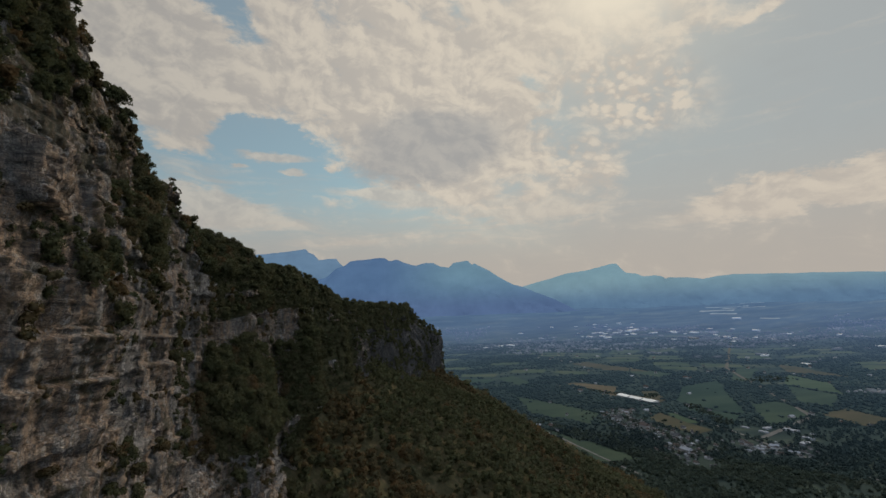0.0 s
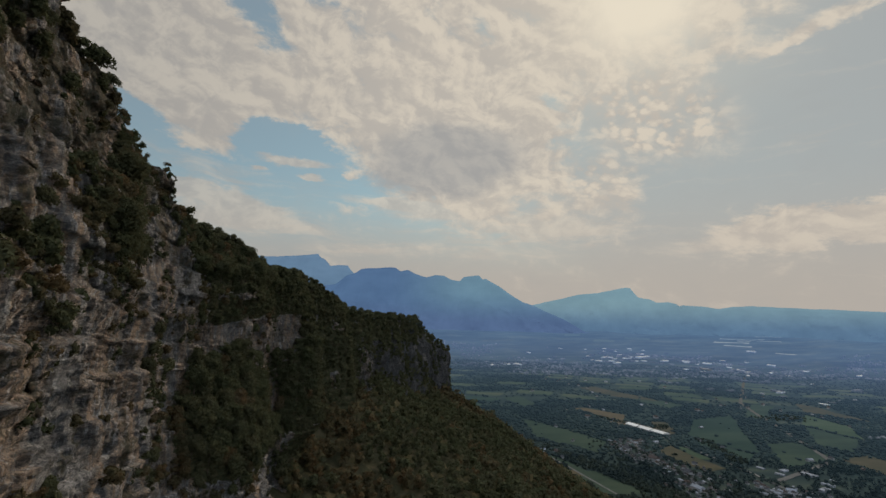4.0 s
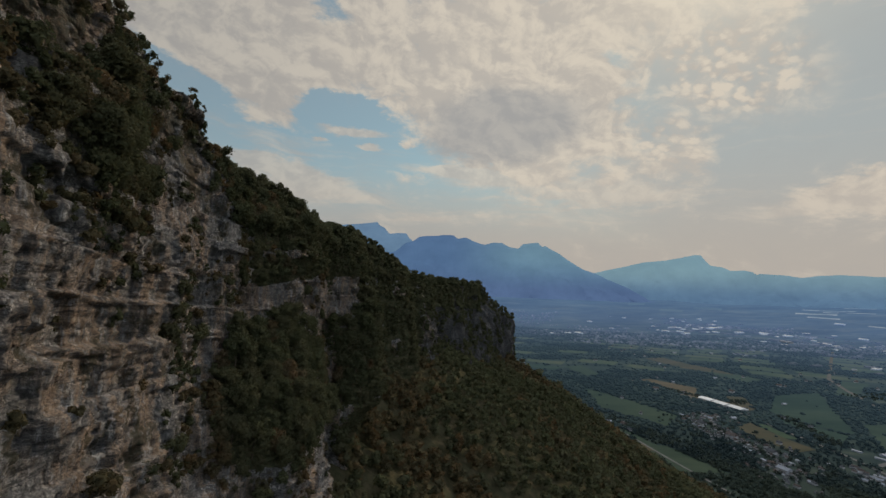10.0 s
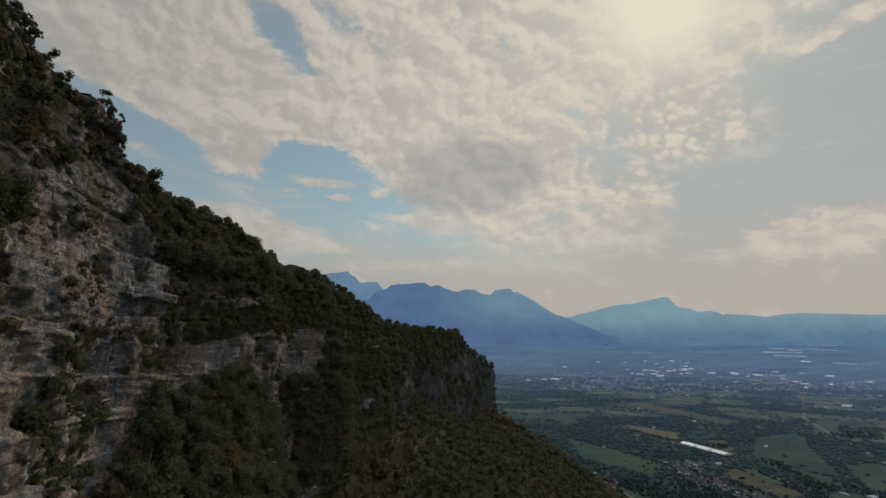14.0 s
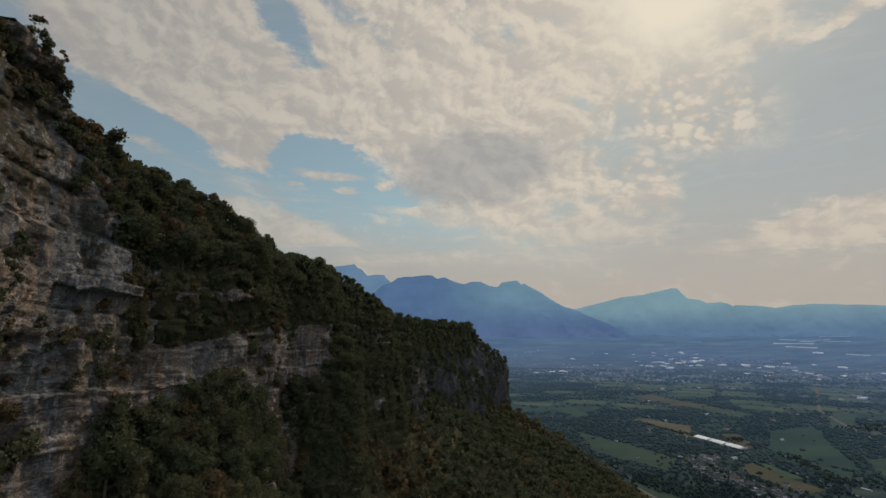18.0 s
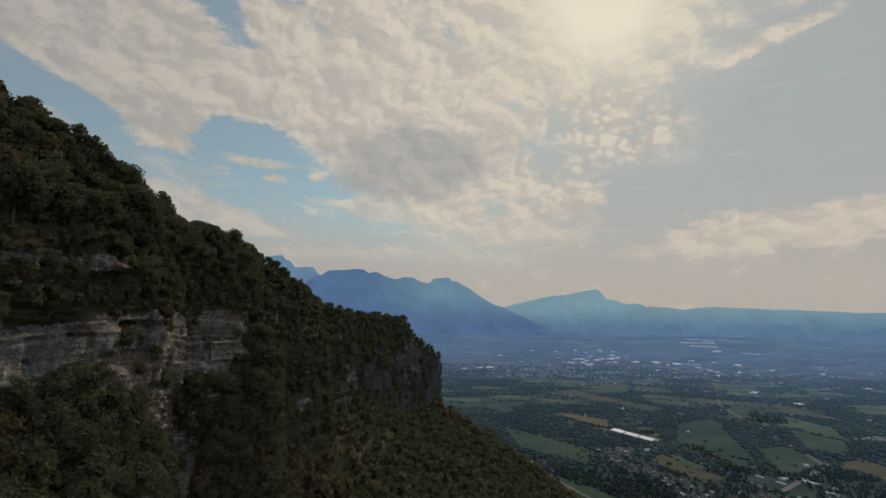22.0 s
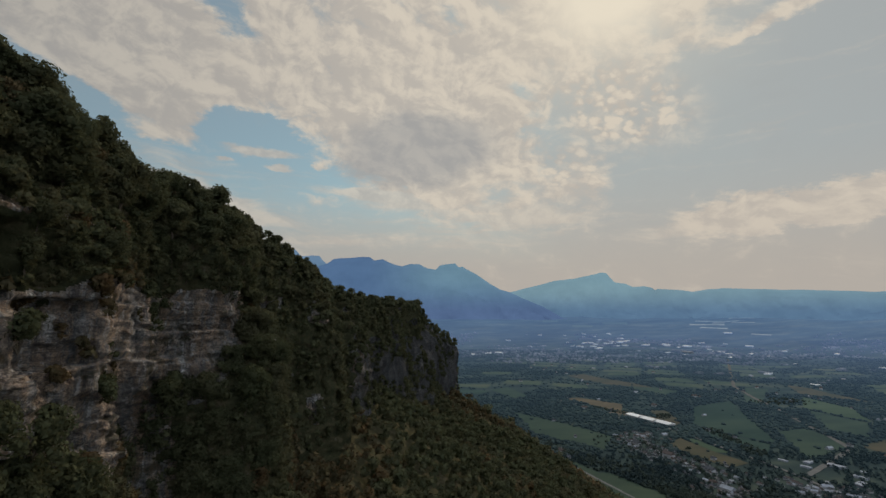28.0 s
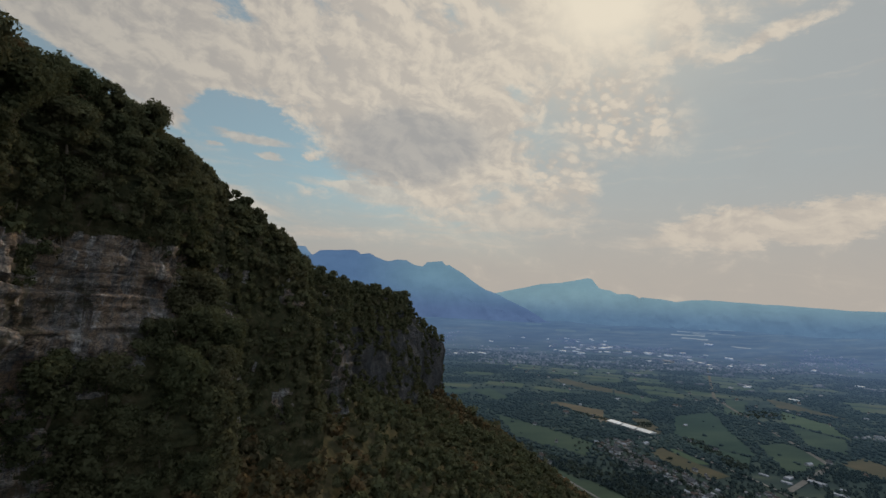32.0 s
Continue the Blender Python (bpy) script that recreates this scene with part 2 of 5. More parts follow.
def fbm(x, y, octaves=4, seed=0, gain=0.5):
    total, amp, f = 0.0, 1.0, 1.0
    for o in range(octaves):
        total = total + amp * value_noise(np.asarray(x) * f, np.asarray(y) * f, seed + o)
        amp, f = amp * gain, f * 2.03
    return total


def ease(a, b, v):
    t = np.clip((np.asarray(v, float) - a) / (b - a), 0, 1)
    return t * t * (3 - 2 * t)


def hump(v, centre, width):
    return np.exp(-((np.asarray(v, float) - centre) / width) ** 2)


# ---------------------------------------------------------------- materials
def surface(name, build, rough=0.9, spec=0.0):
    m = bpy.data.materials.new(name)
    m.use_nodes = True
    k = Nodes(m.node_tree)
    shader = k.add("ShaderNodeBsdfPrincipled")
    shader.inputs["Roughness"].default_value = rough
    shader.inputs["Specular IOR Level"].default_value = spec
    place = k.add("ShaderNodeNewGeometry").outputs["Position"]
    colour, height, size = build(k, place)
    k.put(shader.inputs["Base Color"], colour)
    if height is not None:
        b = k.add("ShaderNodeBump")
        b.inputs["Strength"].default_value, b.inputs["Distance"].default_value = 0.9, size
        k.put(b.inputs["Height"], height)
        k.tree.links.new(b.outputs[0], shader.inputs["Normal"])
    k.tree.links.new(shader.outputs[0], k.add("ShaderNodeOutputMaterial").inputs[0])
    return m


def rock_colour(k, p):
    tall = k.mapped(p, scale=(0.75, 0.75, 5.5))
    wide = k.mapped(p, scale=(6.0, 6.0, 0.42))
    base = k.ramp(k.noise(p, 0.7, 10, 0.72, 0.2), (0.36, (0.115, 0.112, 0.113)), (0.46, (0.245, 0.237, 0.232)), (0.56, (0.385, 0.370, 0.355)), (0.66, (0.55, 0.53, 0.505)))
    # tan and ochre where the rock broke off, in large panels
    panel = k.span(k.noise(k.mapped(p, scale=(1, 1, 1.5)), 0.075, 5, 0.62, 0.4), 0.39, 0.51)
    ochre = k.math("MULTIPLY", panel, k.span(k.noise(tall, 0.4, 7, 0.7, 0.3), 0.38, 0.56))
    base = k.mix(k.math("MULTIPLY", ochre, 0.92), base, k.ramp(k.noise(p, 1.1, 8, 0.72), (0.38, (0.28, 0.190, 0.128)), (0.54, (0.50, 0.365, 0.260)), (0.66, (0.64, 0.53, 0.42))))
    pale = k.span(k.noise(tall, 0.7, 9, 0.75), 0.54, 0.62)
    base = k.mix(k.math("MULTIPLY", pale, 0.75), base, (0.70, 0.68, 0.655, 1))
    streak = k.span(k.noise(tall, 0.9, 9, 0.76, 0.1), 0.53, 0.59)
    base = k.mix(k.math("MULTIPLY", streak, 0.6), base, (0.080, 0.080, 0.086, 1))

    # broken blocks between beds and joints, at two sizes
    bent = k.add("ShaderNodeVectorMath", operation="ADD", in_0=p, in_1=k.mix(1.0, k.noise(p, 0.8, 5, 0.6, out=1), (1.1, 1.1, 0.7, 1), "MULTIPLY")).outputs[0]

    def broken(size, high):
        v = k.mapped(bent, scale=(size, size, high))
        block = k.add("ShaderNodeTexVoronoi", in_0=v)
        joint = k.add("ShaderNodeTexVoronoi", feature="DISTANCE_TO_EDGE", in_0=v)
        return k.add("ShaderNodeSeparateColor", in_0=block.outputs["Color"]).outputs[0], joint.outputs["Distance"]

    big, big_gap = broken(2.3, 0.85)
    small, small_gap = broken(0.85, 0.30)
    base = k.mix(1.0, base, k.ramp(big, (0.0, (0.66, 0.67, 0.70)), (1.0, (1.22, 1.20, 1.16))), "MULTIPLY")
    base = k.mix(1.0, base, k.ramp(small, (0.0, (0.70, 0.70, 0.72)), (1.0, (1.24, 1.23, 1.20))), "MULTIPLY")
    gap = k.math("MAXIMUM", k.span(big_gap, 0.06, 0.01, 0.0, 0.8), k.span(small_gap, 0.07, 0.01, 0.0, 0.45))
    base = k.mix(k.math("MULTIPLY", gap, k.span(k.noise(p, 0.35, 4), 0.40, 0.55, 0.25, 1.0)), base, (0.030, 0.029, 0.030, 1))
    bed = k.span(k.noise(wide, 0.8, 8, 0.72, 0.1), 0.55, 0.60)
    base = k.mix(k.math("MULTIPLY", bed, 0.6), base, (0.060, 0.058, 0.058, 1))
    # turf and lichen, thicker where the wall leans back towards the crest
    up = k.span(k.add("ShaderNodeSeparateXYZ", in_0=p).outputs[2], 252, 274, 0.0, 0.08)
    moss = k.span(k.math("ADD", k.noise(p, 0.12, 10, 0.76), up), 0.535, 0.585)
    green = k.ramp(k.noise(p, 1.3, 7, 0.74), (0.36, (0.032, 0.038, 0.020)), (0.5, (0.066, 0.060, 0.034)), (0.64, (0.13, 0.088, 0.052)))
    base = k.mix(k.math("MULTIPLY", moss, 0.8), base, green)
    # the headland face's shade, put into the rock colour: dark blue-grey northwards
    headland_shade = k.span(k.add("ShaderNodeSeparateXYZ", in_0=p).outputs[1], 290, 380, 0.0, 0.88)
    base = k.mix(headland_shade, base, k.ramp(k.noise(k.mapped(p, scale=(1, 1, 3.0)), 0.2, 7, 0.68), (0.38, (0.032, 0.036, 0.040)), (0.52, (0.060, 0.063, 0.066)), (0.66, (0.12, 0.12, 0.12))))
    steps = k.math("ADD", k.math("MULTIPLY", big, 1.3), k.math("MULTIPLY", small, 0.8))
    relief = k.math("ADD", k.math("MULTIPLY", k.noise(wide, 1.0, 10, 0.75), 1.3), k.math("ADD", k.noise(p, 1.6, 10, 0.74, 0.2), k.noise(tall, 1.2, 9, 0.76)))
    return base, k.math("SUBTRACT", k.math("ADD", relief, steps), k.math("MULTIPLY", gap, 1.2)), 0.5


def earth_colour(k, p):
    c = k.ramp(k.noise(p, 0.3, 6, 0.62), (0.35, (0.04, 0.040, 0.022)), (0.55, (0.062, 0.054, 0.030)), (0.72, (0.105, 0.082, 0.05)))
    return c, k.noise(p, 0.8, 6), 0.6


def land_colour(k, p):
    """Rough grass, scrub and the dark floor of woods between the fields."""
    c = k.ramp(k.noise(p, 0.012, 7, 0.62), (0.36, (0.026, 0.036, 0.034)), (0.52, (0.034, 0.046, 0.040)), (0.68, (0.048, 0.060, 0.046)))
    c = k.mix(0.35, c, k.ramp(k.noise(p, 0.11, 5, 0.65), (0.3, (0.022, 0.031, 0.027)), (0.7, (0.055, 0.066, 0.050))))
    return c, None, 0


# metres between which the painted haze thickens
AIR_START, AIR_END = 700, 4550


def hazed_land(name, colours, dim=1.0, patchy=True):
    """Valley backdrop from AIR_START on, its distance haze painted in as blue emission."""
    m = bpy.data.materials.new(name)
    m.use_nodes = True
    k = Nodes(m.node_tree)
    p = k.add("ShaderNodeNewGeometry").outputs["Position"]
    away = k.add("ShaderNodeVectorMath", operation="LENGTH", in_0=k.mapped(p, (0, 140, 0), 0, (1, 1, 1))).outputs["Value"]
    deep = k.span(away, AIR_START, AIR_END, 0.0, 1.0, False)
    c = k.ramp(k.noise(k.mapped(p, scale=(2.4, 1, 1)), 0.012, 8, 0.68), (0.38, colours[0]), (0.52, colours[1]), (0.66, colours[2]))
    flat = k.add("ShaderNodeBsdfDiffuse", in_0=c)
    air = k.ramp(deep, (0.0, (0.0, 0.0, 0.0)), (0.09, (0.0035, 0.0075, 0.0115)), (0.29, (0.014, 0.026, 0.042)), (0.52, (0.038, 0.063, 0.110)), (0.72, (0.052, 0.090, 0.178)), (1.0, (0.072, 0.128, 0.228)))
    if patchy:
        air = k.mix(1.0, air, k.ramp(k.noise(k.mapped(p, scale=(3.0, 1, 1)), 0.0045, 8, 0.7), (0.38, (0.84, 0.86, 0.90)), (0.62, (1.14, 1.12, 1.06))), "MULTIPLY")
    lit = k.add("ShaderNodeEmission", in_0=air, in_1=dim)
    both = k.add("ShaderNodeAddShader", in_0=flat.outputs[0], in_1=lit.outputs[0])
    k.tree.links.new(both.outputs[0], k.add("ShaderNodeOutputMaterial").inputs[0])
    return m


def plain(name, colour, spread=0.25, scale=0.5, rough=0.9, spec=0.0):
    def build(k, p):
        low = tuple(v * (1 - spread) for v in colour)
        high = tuple(min(1, v * (1 + spread)) for v in colour)
        n = k.math("ADD", k.noise(p, scale, 5, 0.62), k.math("MULTIPLY", k.noise(p, scale * 9, 3), 0.3))
        rnd = k.add("ShaderNodeObjectInfo").outputs["Random"]
        c = k.ramp(n, (0.4, low), (0.85, high))
        return k.mix(1.0, c, k.ramp(rnd, (0.0, (0.8, 0.8, 0.8)), (1.0, (1.0, 1.0, 1.0))), "MULTIPLY"), None, 0
    return surface(name, build, rough, spec)


def leaves(name, dark, light, rust=0.0, olive=1.0):
    """Foliage: a matt leaf that lets some light through; each leaf and each plant differs."""
    m = bpy.data.materials.new(name)
    m.use_nodes = True
    k = Nodes(m.node_tree)
    geo = k.add("ShaderNodeNewGeometry")
    isle, p = geo.outputs["Random Per Island"], geo.outputs["Position"]
    own = k.add("ShaderNodeObjectInfo").outputs["Random"]
    c = k.mix(isle, (*dark, 1), (*light, 1))
    patch = k.span(k.noise(p, 0.11, 3, 0.6), 0.42, 0.66)
    c = k.mix(k.math("MULTIPLY", patch, 0.55 * olive), c, (0.092, 0.080, 0.046, 1))
    c = k.mix(k.math("MULTIPLY", own, 0.4), c, (0.045, 0.058, 0.028, 1))
    if rust:
        c = k.mix(k.math("MULTIPLY", k.span(k.noise(p, 0.2, 4), 0.45, 0.65), rust), c, (0.16, 0.075, 0.03, 1))
    flat = k.add("ShaderNodeBsdfDiffuse", in_0=c)
    thin = k.add("ShaderNodeBsdfTranslucent", in_0=c)
    both = k.add("ShaderNodeMixShader", in_0=0.3, in_1=flat.outputs[0], in_2=thin.outputs[0])
    k.tree.links.new(both.outputs[0], k.add("ShaderNodeOutputMaterial").inputs[0])
    return m


def undergrowth_colour(k, p):
    c = k.ramp(k.noise(p, 0.45, 7, 0.68), (0.34, (0.026, 0.029, 0.017)), (0.5, (0.046, 0.046, 0.024)), (0.62, (0.072, 0.060, 0.034)), (0.75, (0.11, 0.10, 0.085)))
    return c, k.noise(p, 1.2, 7, 0.7), 0.8


UNDERGROWTH = surface("undergrowth", undergrowth_colour)
ROCK = surface("limestone", rock_colour, 0.92, 0.15)
EARTH = surface("earth", earth_colour)
LAND = surface("valley_land", land_colour)
# distance materials: own colour plus painted haze that glows
LAND_FAR = hazed_land("valley_distance", ((0.024, 0.033, 0.032), (0.034, 0.046, 0.040), (0.062, 0.070, 0.052)))
WOOD_FAR = hazed_land("valley_distance_woods", ((0.026, 0.036, 0.036), (0.034, 0.046, 0.042), (0.042, 0.056, 0.048)), 0.92, False)
TOWN_FAR = hazed_land("town_distance", ((0.05, 0.055, 0.055), (0.09, 0.09, 0.095), (0.20, 0.20, 0.20)), 1.0, False)
ROOFS_FAR = hazed_land("roofs_distance", ((0.35, 0.35, 0.36), (0.48, 0.48, 0.48), (0.62, 0.60, 0.57)), 1.0, False)
FIELD_FAR = hazed_land("fields_distance", ((0.040, 0.056, 0.038), (0.056, 0.070, 0.045), (0.075, 0.078, 0.050)), 1.0, False)
STRAW_FAR = hazed_land("straw_distance", ((0.14, 0.15, 0.11), (0.22, 0.22, 0.17), (0.30, 0.29, 0.23)), 1.0, False)
BARK = plain("bark", (0.085, 0.068, 0.05), 0.4, 3.0)
LEAF = leaves("leaf", (0.056, 0.059, 0.033), (0.094, 0.092, 0.047))
LEAF_DARK = leaves("leaf_dark", (0.050, 0.053, 0.031), (0.084, 0.083, 0.044))
LEAF_DRY = leaves("leaf_dry", (0.065, 0.053, 0.032), (0.128, 0.095, 0.054), 0.34)
# valley leaves: bluish tint in the colour stands in for haze
LEAF_VALLEY = leaves("leaf_valley", (0.034, 0.047, 0.046), (0.054, 0.070, 0.062), 0.0, 0.3)

# ---------------------------------------------------------------- the cliff's plan
# the foot line of the wall, south to north, then round the headland
LINE = [(-70, -500), (-45, -160), (-36, -60), (-33, 0), (-33, 35), (-36, 57), (-43, 78), (-51, 103), (-58, 128), (-58, 148), (-55, 166),
        (-54, 181), (-56, 196), (-53, 208), (-51, 222), (-57, 240), (-60, 250), (-56, 262), (-50, 290), (-43, 322), (-35, 352), (-27, 385), (-16, 425), (-4, 462),
        (8, 492), (19, 513), (25, 528), (25, 540), (16, 560), (-12, 592), (-70, 645), (-180, 750), (-500, 980), (-1100, 1500)]


def smooth_line(pts, step):
    p = np.array(pts, float)
    d = np.r_[0, np.cumsum(np.hypot(*np.diff(p, axis=0).T))]
    s = np.arange(0, d[-1], step)
    q = np.stack([np.interp(s, d, p[:, 0]), np.interp(s, d, p[:, 1])], -1)
    width = max(1, int(10 / step))
    kernel = np.hanning(width + 2)[1:-1]
    kernel /= kernel.sum()
    pad = len(kernel) // 2
    e = np.pad(q, ((pad, len(kernel) - 1 - pad), (0, 0)), "edge")
    return np.stack([np.convolve(e[:, a], kernel, "valid") for a in (0, 1)], -1)


AXIS = smooth_line(LINE, 1.0)
AXIS_S = np.r_[0, np.cumsum(np.hypot(*np.diff(AXIS, axis=0).T))]
tangent = np.gradient(AXIS, axis=0)
tangent /= np.linalg.norm(tangent, axis=1)[:, None]
NORMAL = np.stack([tangent[:, 1], -tangent[:, 0]], -1)      # towards the valley


def along(s):
    """Plan point, outward normal and the y of the axis at s metres along the wall."""
    s = np.asarray(s, float)
    p = np.stack([np.interp(s, AXIS_S, AXIS[:, a]) for a in (0, 1)], -1)
    n = np.stack([np.interp(s, AXIS_S, NORMAL[:, a]) for a in (0, 1)], -1)
    n /= np.linalg.norm(n, axis=-1)[..., None]
    return p, n


def s_at(y):
    """Arc length where the wall passes the given y, south of the headland."""
    k = AXIS[:, 1] <= 533
    return np.interp(y, AXIS[k, 1], AXIS_S[k])


S_MARK = lambda ys: s_at(np.array(ys, float))
CREST_Y = np.array([-500, -60, 20, 60, 76, 84, 90, 98, 106, 115, 124, 131, 135, 138, 142, 150, 160, 172, 185, 198, 214, 224, 240, 256, 264, 272, 285, 300, 320, 350, 390, 419, 450, 464, 476, 482, 492, 508, 516.0])
CREST_S = np.r_[S_MARK(CREST_Y), s_at(528) + np.array([5, 25, 45, 80, 250, 1200])]
CREST_Z = np.array([345, 335, 323, 307, 299, 294, 287.5, 284, 282.5, 282.5, 281.5, 279.5, 278, 273.5, 270.5, 269, 268.2, 265, 262.8, 262.6, 260.8, 259, 262.5, 264.5, 262.5, 260.5, 255, 249.5, 246, 245, 244, 244, 242.5, 243, 241, 238, 233, 221, 215, 211, 206, 205, 206, 200, 190.0])
FOOT_S = np.r_[S_MARK([-500, 0, 100, 150, 200, 260, 300, 340, 400, 465, 495, 515]), s_at(528) + np.array([60, 250, 1200])]
FOOT_Z = np.array([175, 175, 172, 174, 184, 196, 200, 196, 188, 182, 176, 172, 145, 118, 90.0])


def crest(s):
    return np.interp(s, CREST_S, CREST_Z)


def foot(s):
    return np.interp(s, FOOT_S, FOOT_Z)


def blocks(s, b, width, height, seed, depth, joint):
    """Jointed beds of rock: each block stands out or back by its own amount, with open joints round it."""
    row = np.floor(b / height)
    w = width * (0.65 + 0.8 * hashed(row, 7, 0, seed))
    u = s / w + 9.7 * hashed(row, 3, 0, seed)
    col = np.floor(u)
    du = np.minimum(u - col, 1 - (u - col)) * w
    dv = (b / height - row) * height
    out = depth * (hashed(row, col, 0, seed + 5) - 0.5) * (0.6 + 0.8 * hashed(row, 11, 0, seed))
    return out - joint * ease(0.16, 0.0, np.minimum(du, dv)) * (hashed(row, col, 0, seed + 9) > 0.35)


def wall_offset(s, z, fine=True):
    """How far the wall stands out from the axis at arc length s and height z."""
    s, z = np.asarray(s, float), np.asarray(z, float)
    y = np.interp(s, AXIS_S, AXIS[:, 1])
    near = 1 - ease(138, 152, y)
    lean = -near * 0.25 * np.maximum(z - 250, 0) - (1 - near) * (0.5 * np.maximum(z - 252, 0))
    lean = lean - ease(455, 490, y) * np.minimum(0.03 * np.maximum(z - 212, 0) ** 2, 7 + 0.25 * np.maximum(z - 226, 0))
    low = 0.10 * np.maximum(238 - z, 0)
    o = lean + low
    o = o + 9.0 * hump(y, 148, 17) * ease(229, 217, z)                                   # ledge with the grove
    o = o + 10.0 * hump(y, 216, 11) * ease(242, 230, z + 0.5 * (216 - y)) * ease(192, 204, z)               # buttress
    o = o - 14.0 * hump(y, 247, 9) * ease(258, 240, z) - 8.0 * hump(y, 197, 5) * ease(236, 226, z)   # dark gullies
    o = o + 9.0 * hump(y, 290, 11) * ease(250, 232, z) - 6.0 * hump(y, 314, 8)
    o = o + 4.0 * hump(y, 338, 10) * ease(244, 222, z) - 5.0 * hump(y, 366, 8) + 4.0 * hump(y, 400, 12) * ease(246, 218, z) - 4.0 * hump(y, 430, 8)
    far = ease(150, 330, y)
    o = o + ease(330, 400, y) * (2.6 * fbm(s / 17, z / 70, 3, 35) + 1.3 * fbm(s / 8, z / 12, 3, 37))
    o = o + (1 + 1.2 * far) * 1.3 * fbm(s / 26, z / 22, 3, 11) + 0.7 * fbm(s / 5.5, z / 24, 3, 21) * (1 + 1.5 * far)
    if not fine:
        return o
    calm = 1 - 0.6 * ease(300, 420, y)
    # beds: ledges that step back, with joints between the blocks
    bedding = z + 1.2 * fbm(s / 34, z / 40, 2, 31) + 0.05 * s
    b = bedding / 5.2 + 0.35 * value_noise(s / 60, z / 9, 33)
    strong = 0.5 + 0.5 * value_noise(s / 16, np.floor(b) * 3.7, 41)
    rise = b - np.floor(b)
    o = o + calm * 1.7 * strong * (rise - ease(0.90, 1.0, rise))
    thin = bedding / 1.25 + 0.3 * value_noise(s / 14, z / 4, 35)
    rise = thin - np.floor(thin)
    o = o + calm * 0.38 * (0.35 + 0.65 * hashed(np.floor(thin), np.floor(s / 9), 0, 43)) * (rise - ease(0.82, 1.0, rise))
    o = o + calm * (blocks(s + 0.10 * z, bedding, 7.5, 6.3, 51, 2.0, 0.8) + blocks(s + 0.2 * z, bedding, 2.4, 2.6, 61, 0.9, 0.5) + blocks(s, bedding, 1.15, 0.9, 71, 0.26, 0.12))
    return o - 0.5 + 0.09 * fbm(s / 1.1, z / 0.8, 2, 75)


def wall_point(s, z, fine=True):
    p, n = along(s)
    o = wall_offset(s, z, fine)
    return np.stack([p[..., 0] + n[..., 0] * o, p[..., 1] + n[..., 1] * o, z + 0 * o], -1)


def tree_cover(y, z, s):
    """Where trees stand on the wall: 0 bare to 1 closed wood, for the stretch before the headland."""
    n = fbm(s / 9, z / 6, 3, 301)
    rim = 242.5 + 4.0 * ease(155, 180, y) + 1.2 * fbm(s / 6, 0 * s, 2, 303)
    strip = ease(148, 154, y) * ease(202, 194, y) * hump(z, 251.7 + 0.06 * (y - 160), 1.2)
    top = ease(146, 153, y) * ease(rim - 0.8, rim + 0.8, z) * (1 - 0.9 * strip)
    grove = ease(1.15, 0.9, ((y - 152 - 0.4 * (z - 224)) / 22) ** 2 + ((z - 220) / 14.0) ** 2)
    shelf = np.interp(y, [150, 159, 173, 188, 195, 201, 208, 213, 222, 236], [232.5, 230.3, 227.5, 224, 226, 228, 232.5, 235, 240, 243.5]) + 1.5 * n
    butt = ease(160, 166, y) * ease(238, 232, y) * ease(200, 205, z) * ease(shelf + 1, shelf - 1.5, z) * (1 - 0.9 * hump(y, 226, 3.0) * ease(226, 220, z)) * (1 - 0.92 * ease(172, 176, y) * ease(204, 200, y) * ease(231, 226, z))
    gully = ease(232, 238, y) * ease(262, 256, y) * ease(203, 210, z)
    beyond = ease(250, 258, y) * (0.25 + 0.75 * ease(0.75, 0.25, n))
    corner = np.maximum(1.1 * hump(y, 60, 10) * hump(z, 281 + 0.4 * (y - 60), 6), 0.85 * hump(y, 99, 8) * hump(z, 259, 5))
    low = ease(200, 208, y) * ease(210, 203, z)
    wedge = ease(142, 146, y) * ease(150, 147, y) * ease(242, 247, z) * 0.6
    edge = 229 + 7 * fbm(s / 22, 0 * s, 2, 323) - 6 * ease(470, 505, y)
    face = ease(322, 334, y) * ease(170, 176, z) * ease(edge + 3, edge - 3, z) * (0.55 + 0.45 * ease(0.5, 0.1, n))
    bare = ease(256, 268, y) * ease(0.35, 0.6, fbm(s / 16, z / 24, 3, 321)) * ease(244, 238, z)
    c = np.max(np.stack(np.broadcast_arrays(top, grove, butt, gully, beyond, low, wedge, corner)), 0)
    return np.clip(c * (1 - np.maximum(face, bare)), 0, 1)


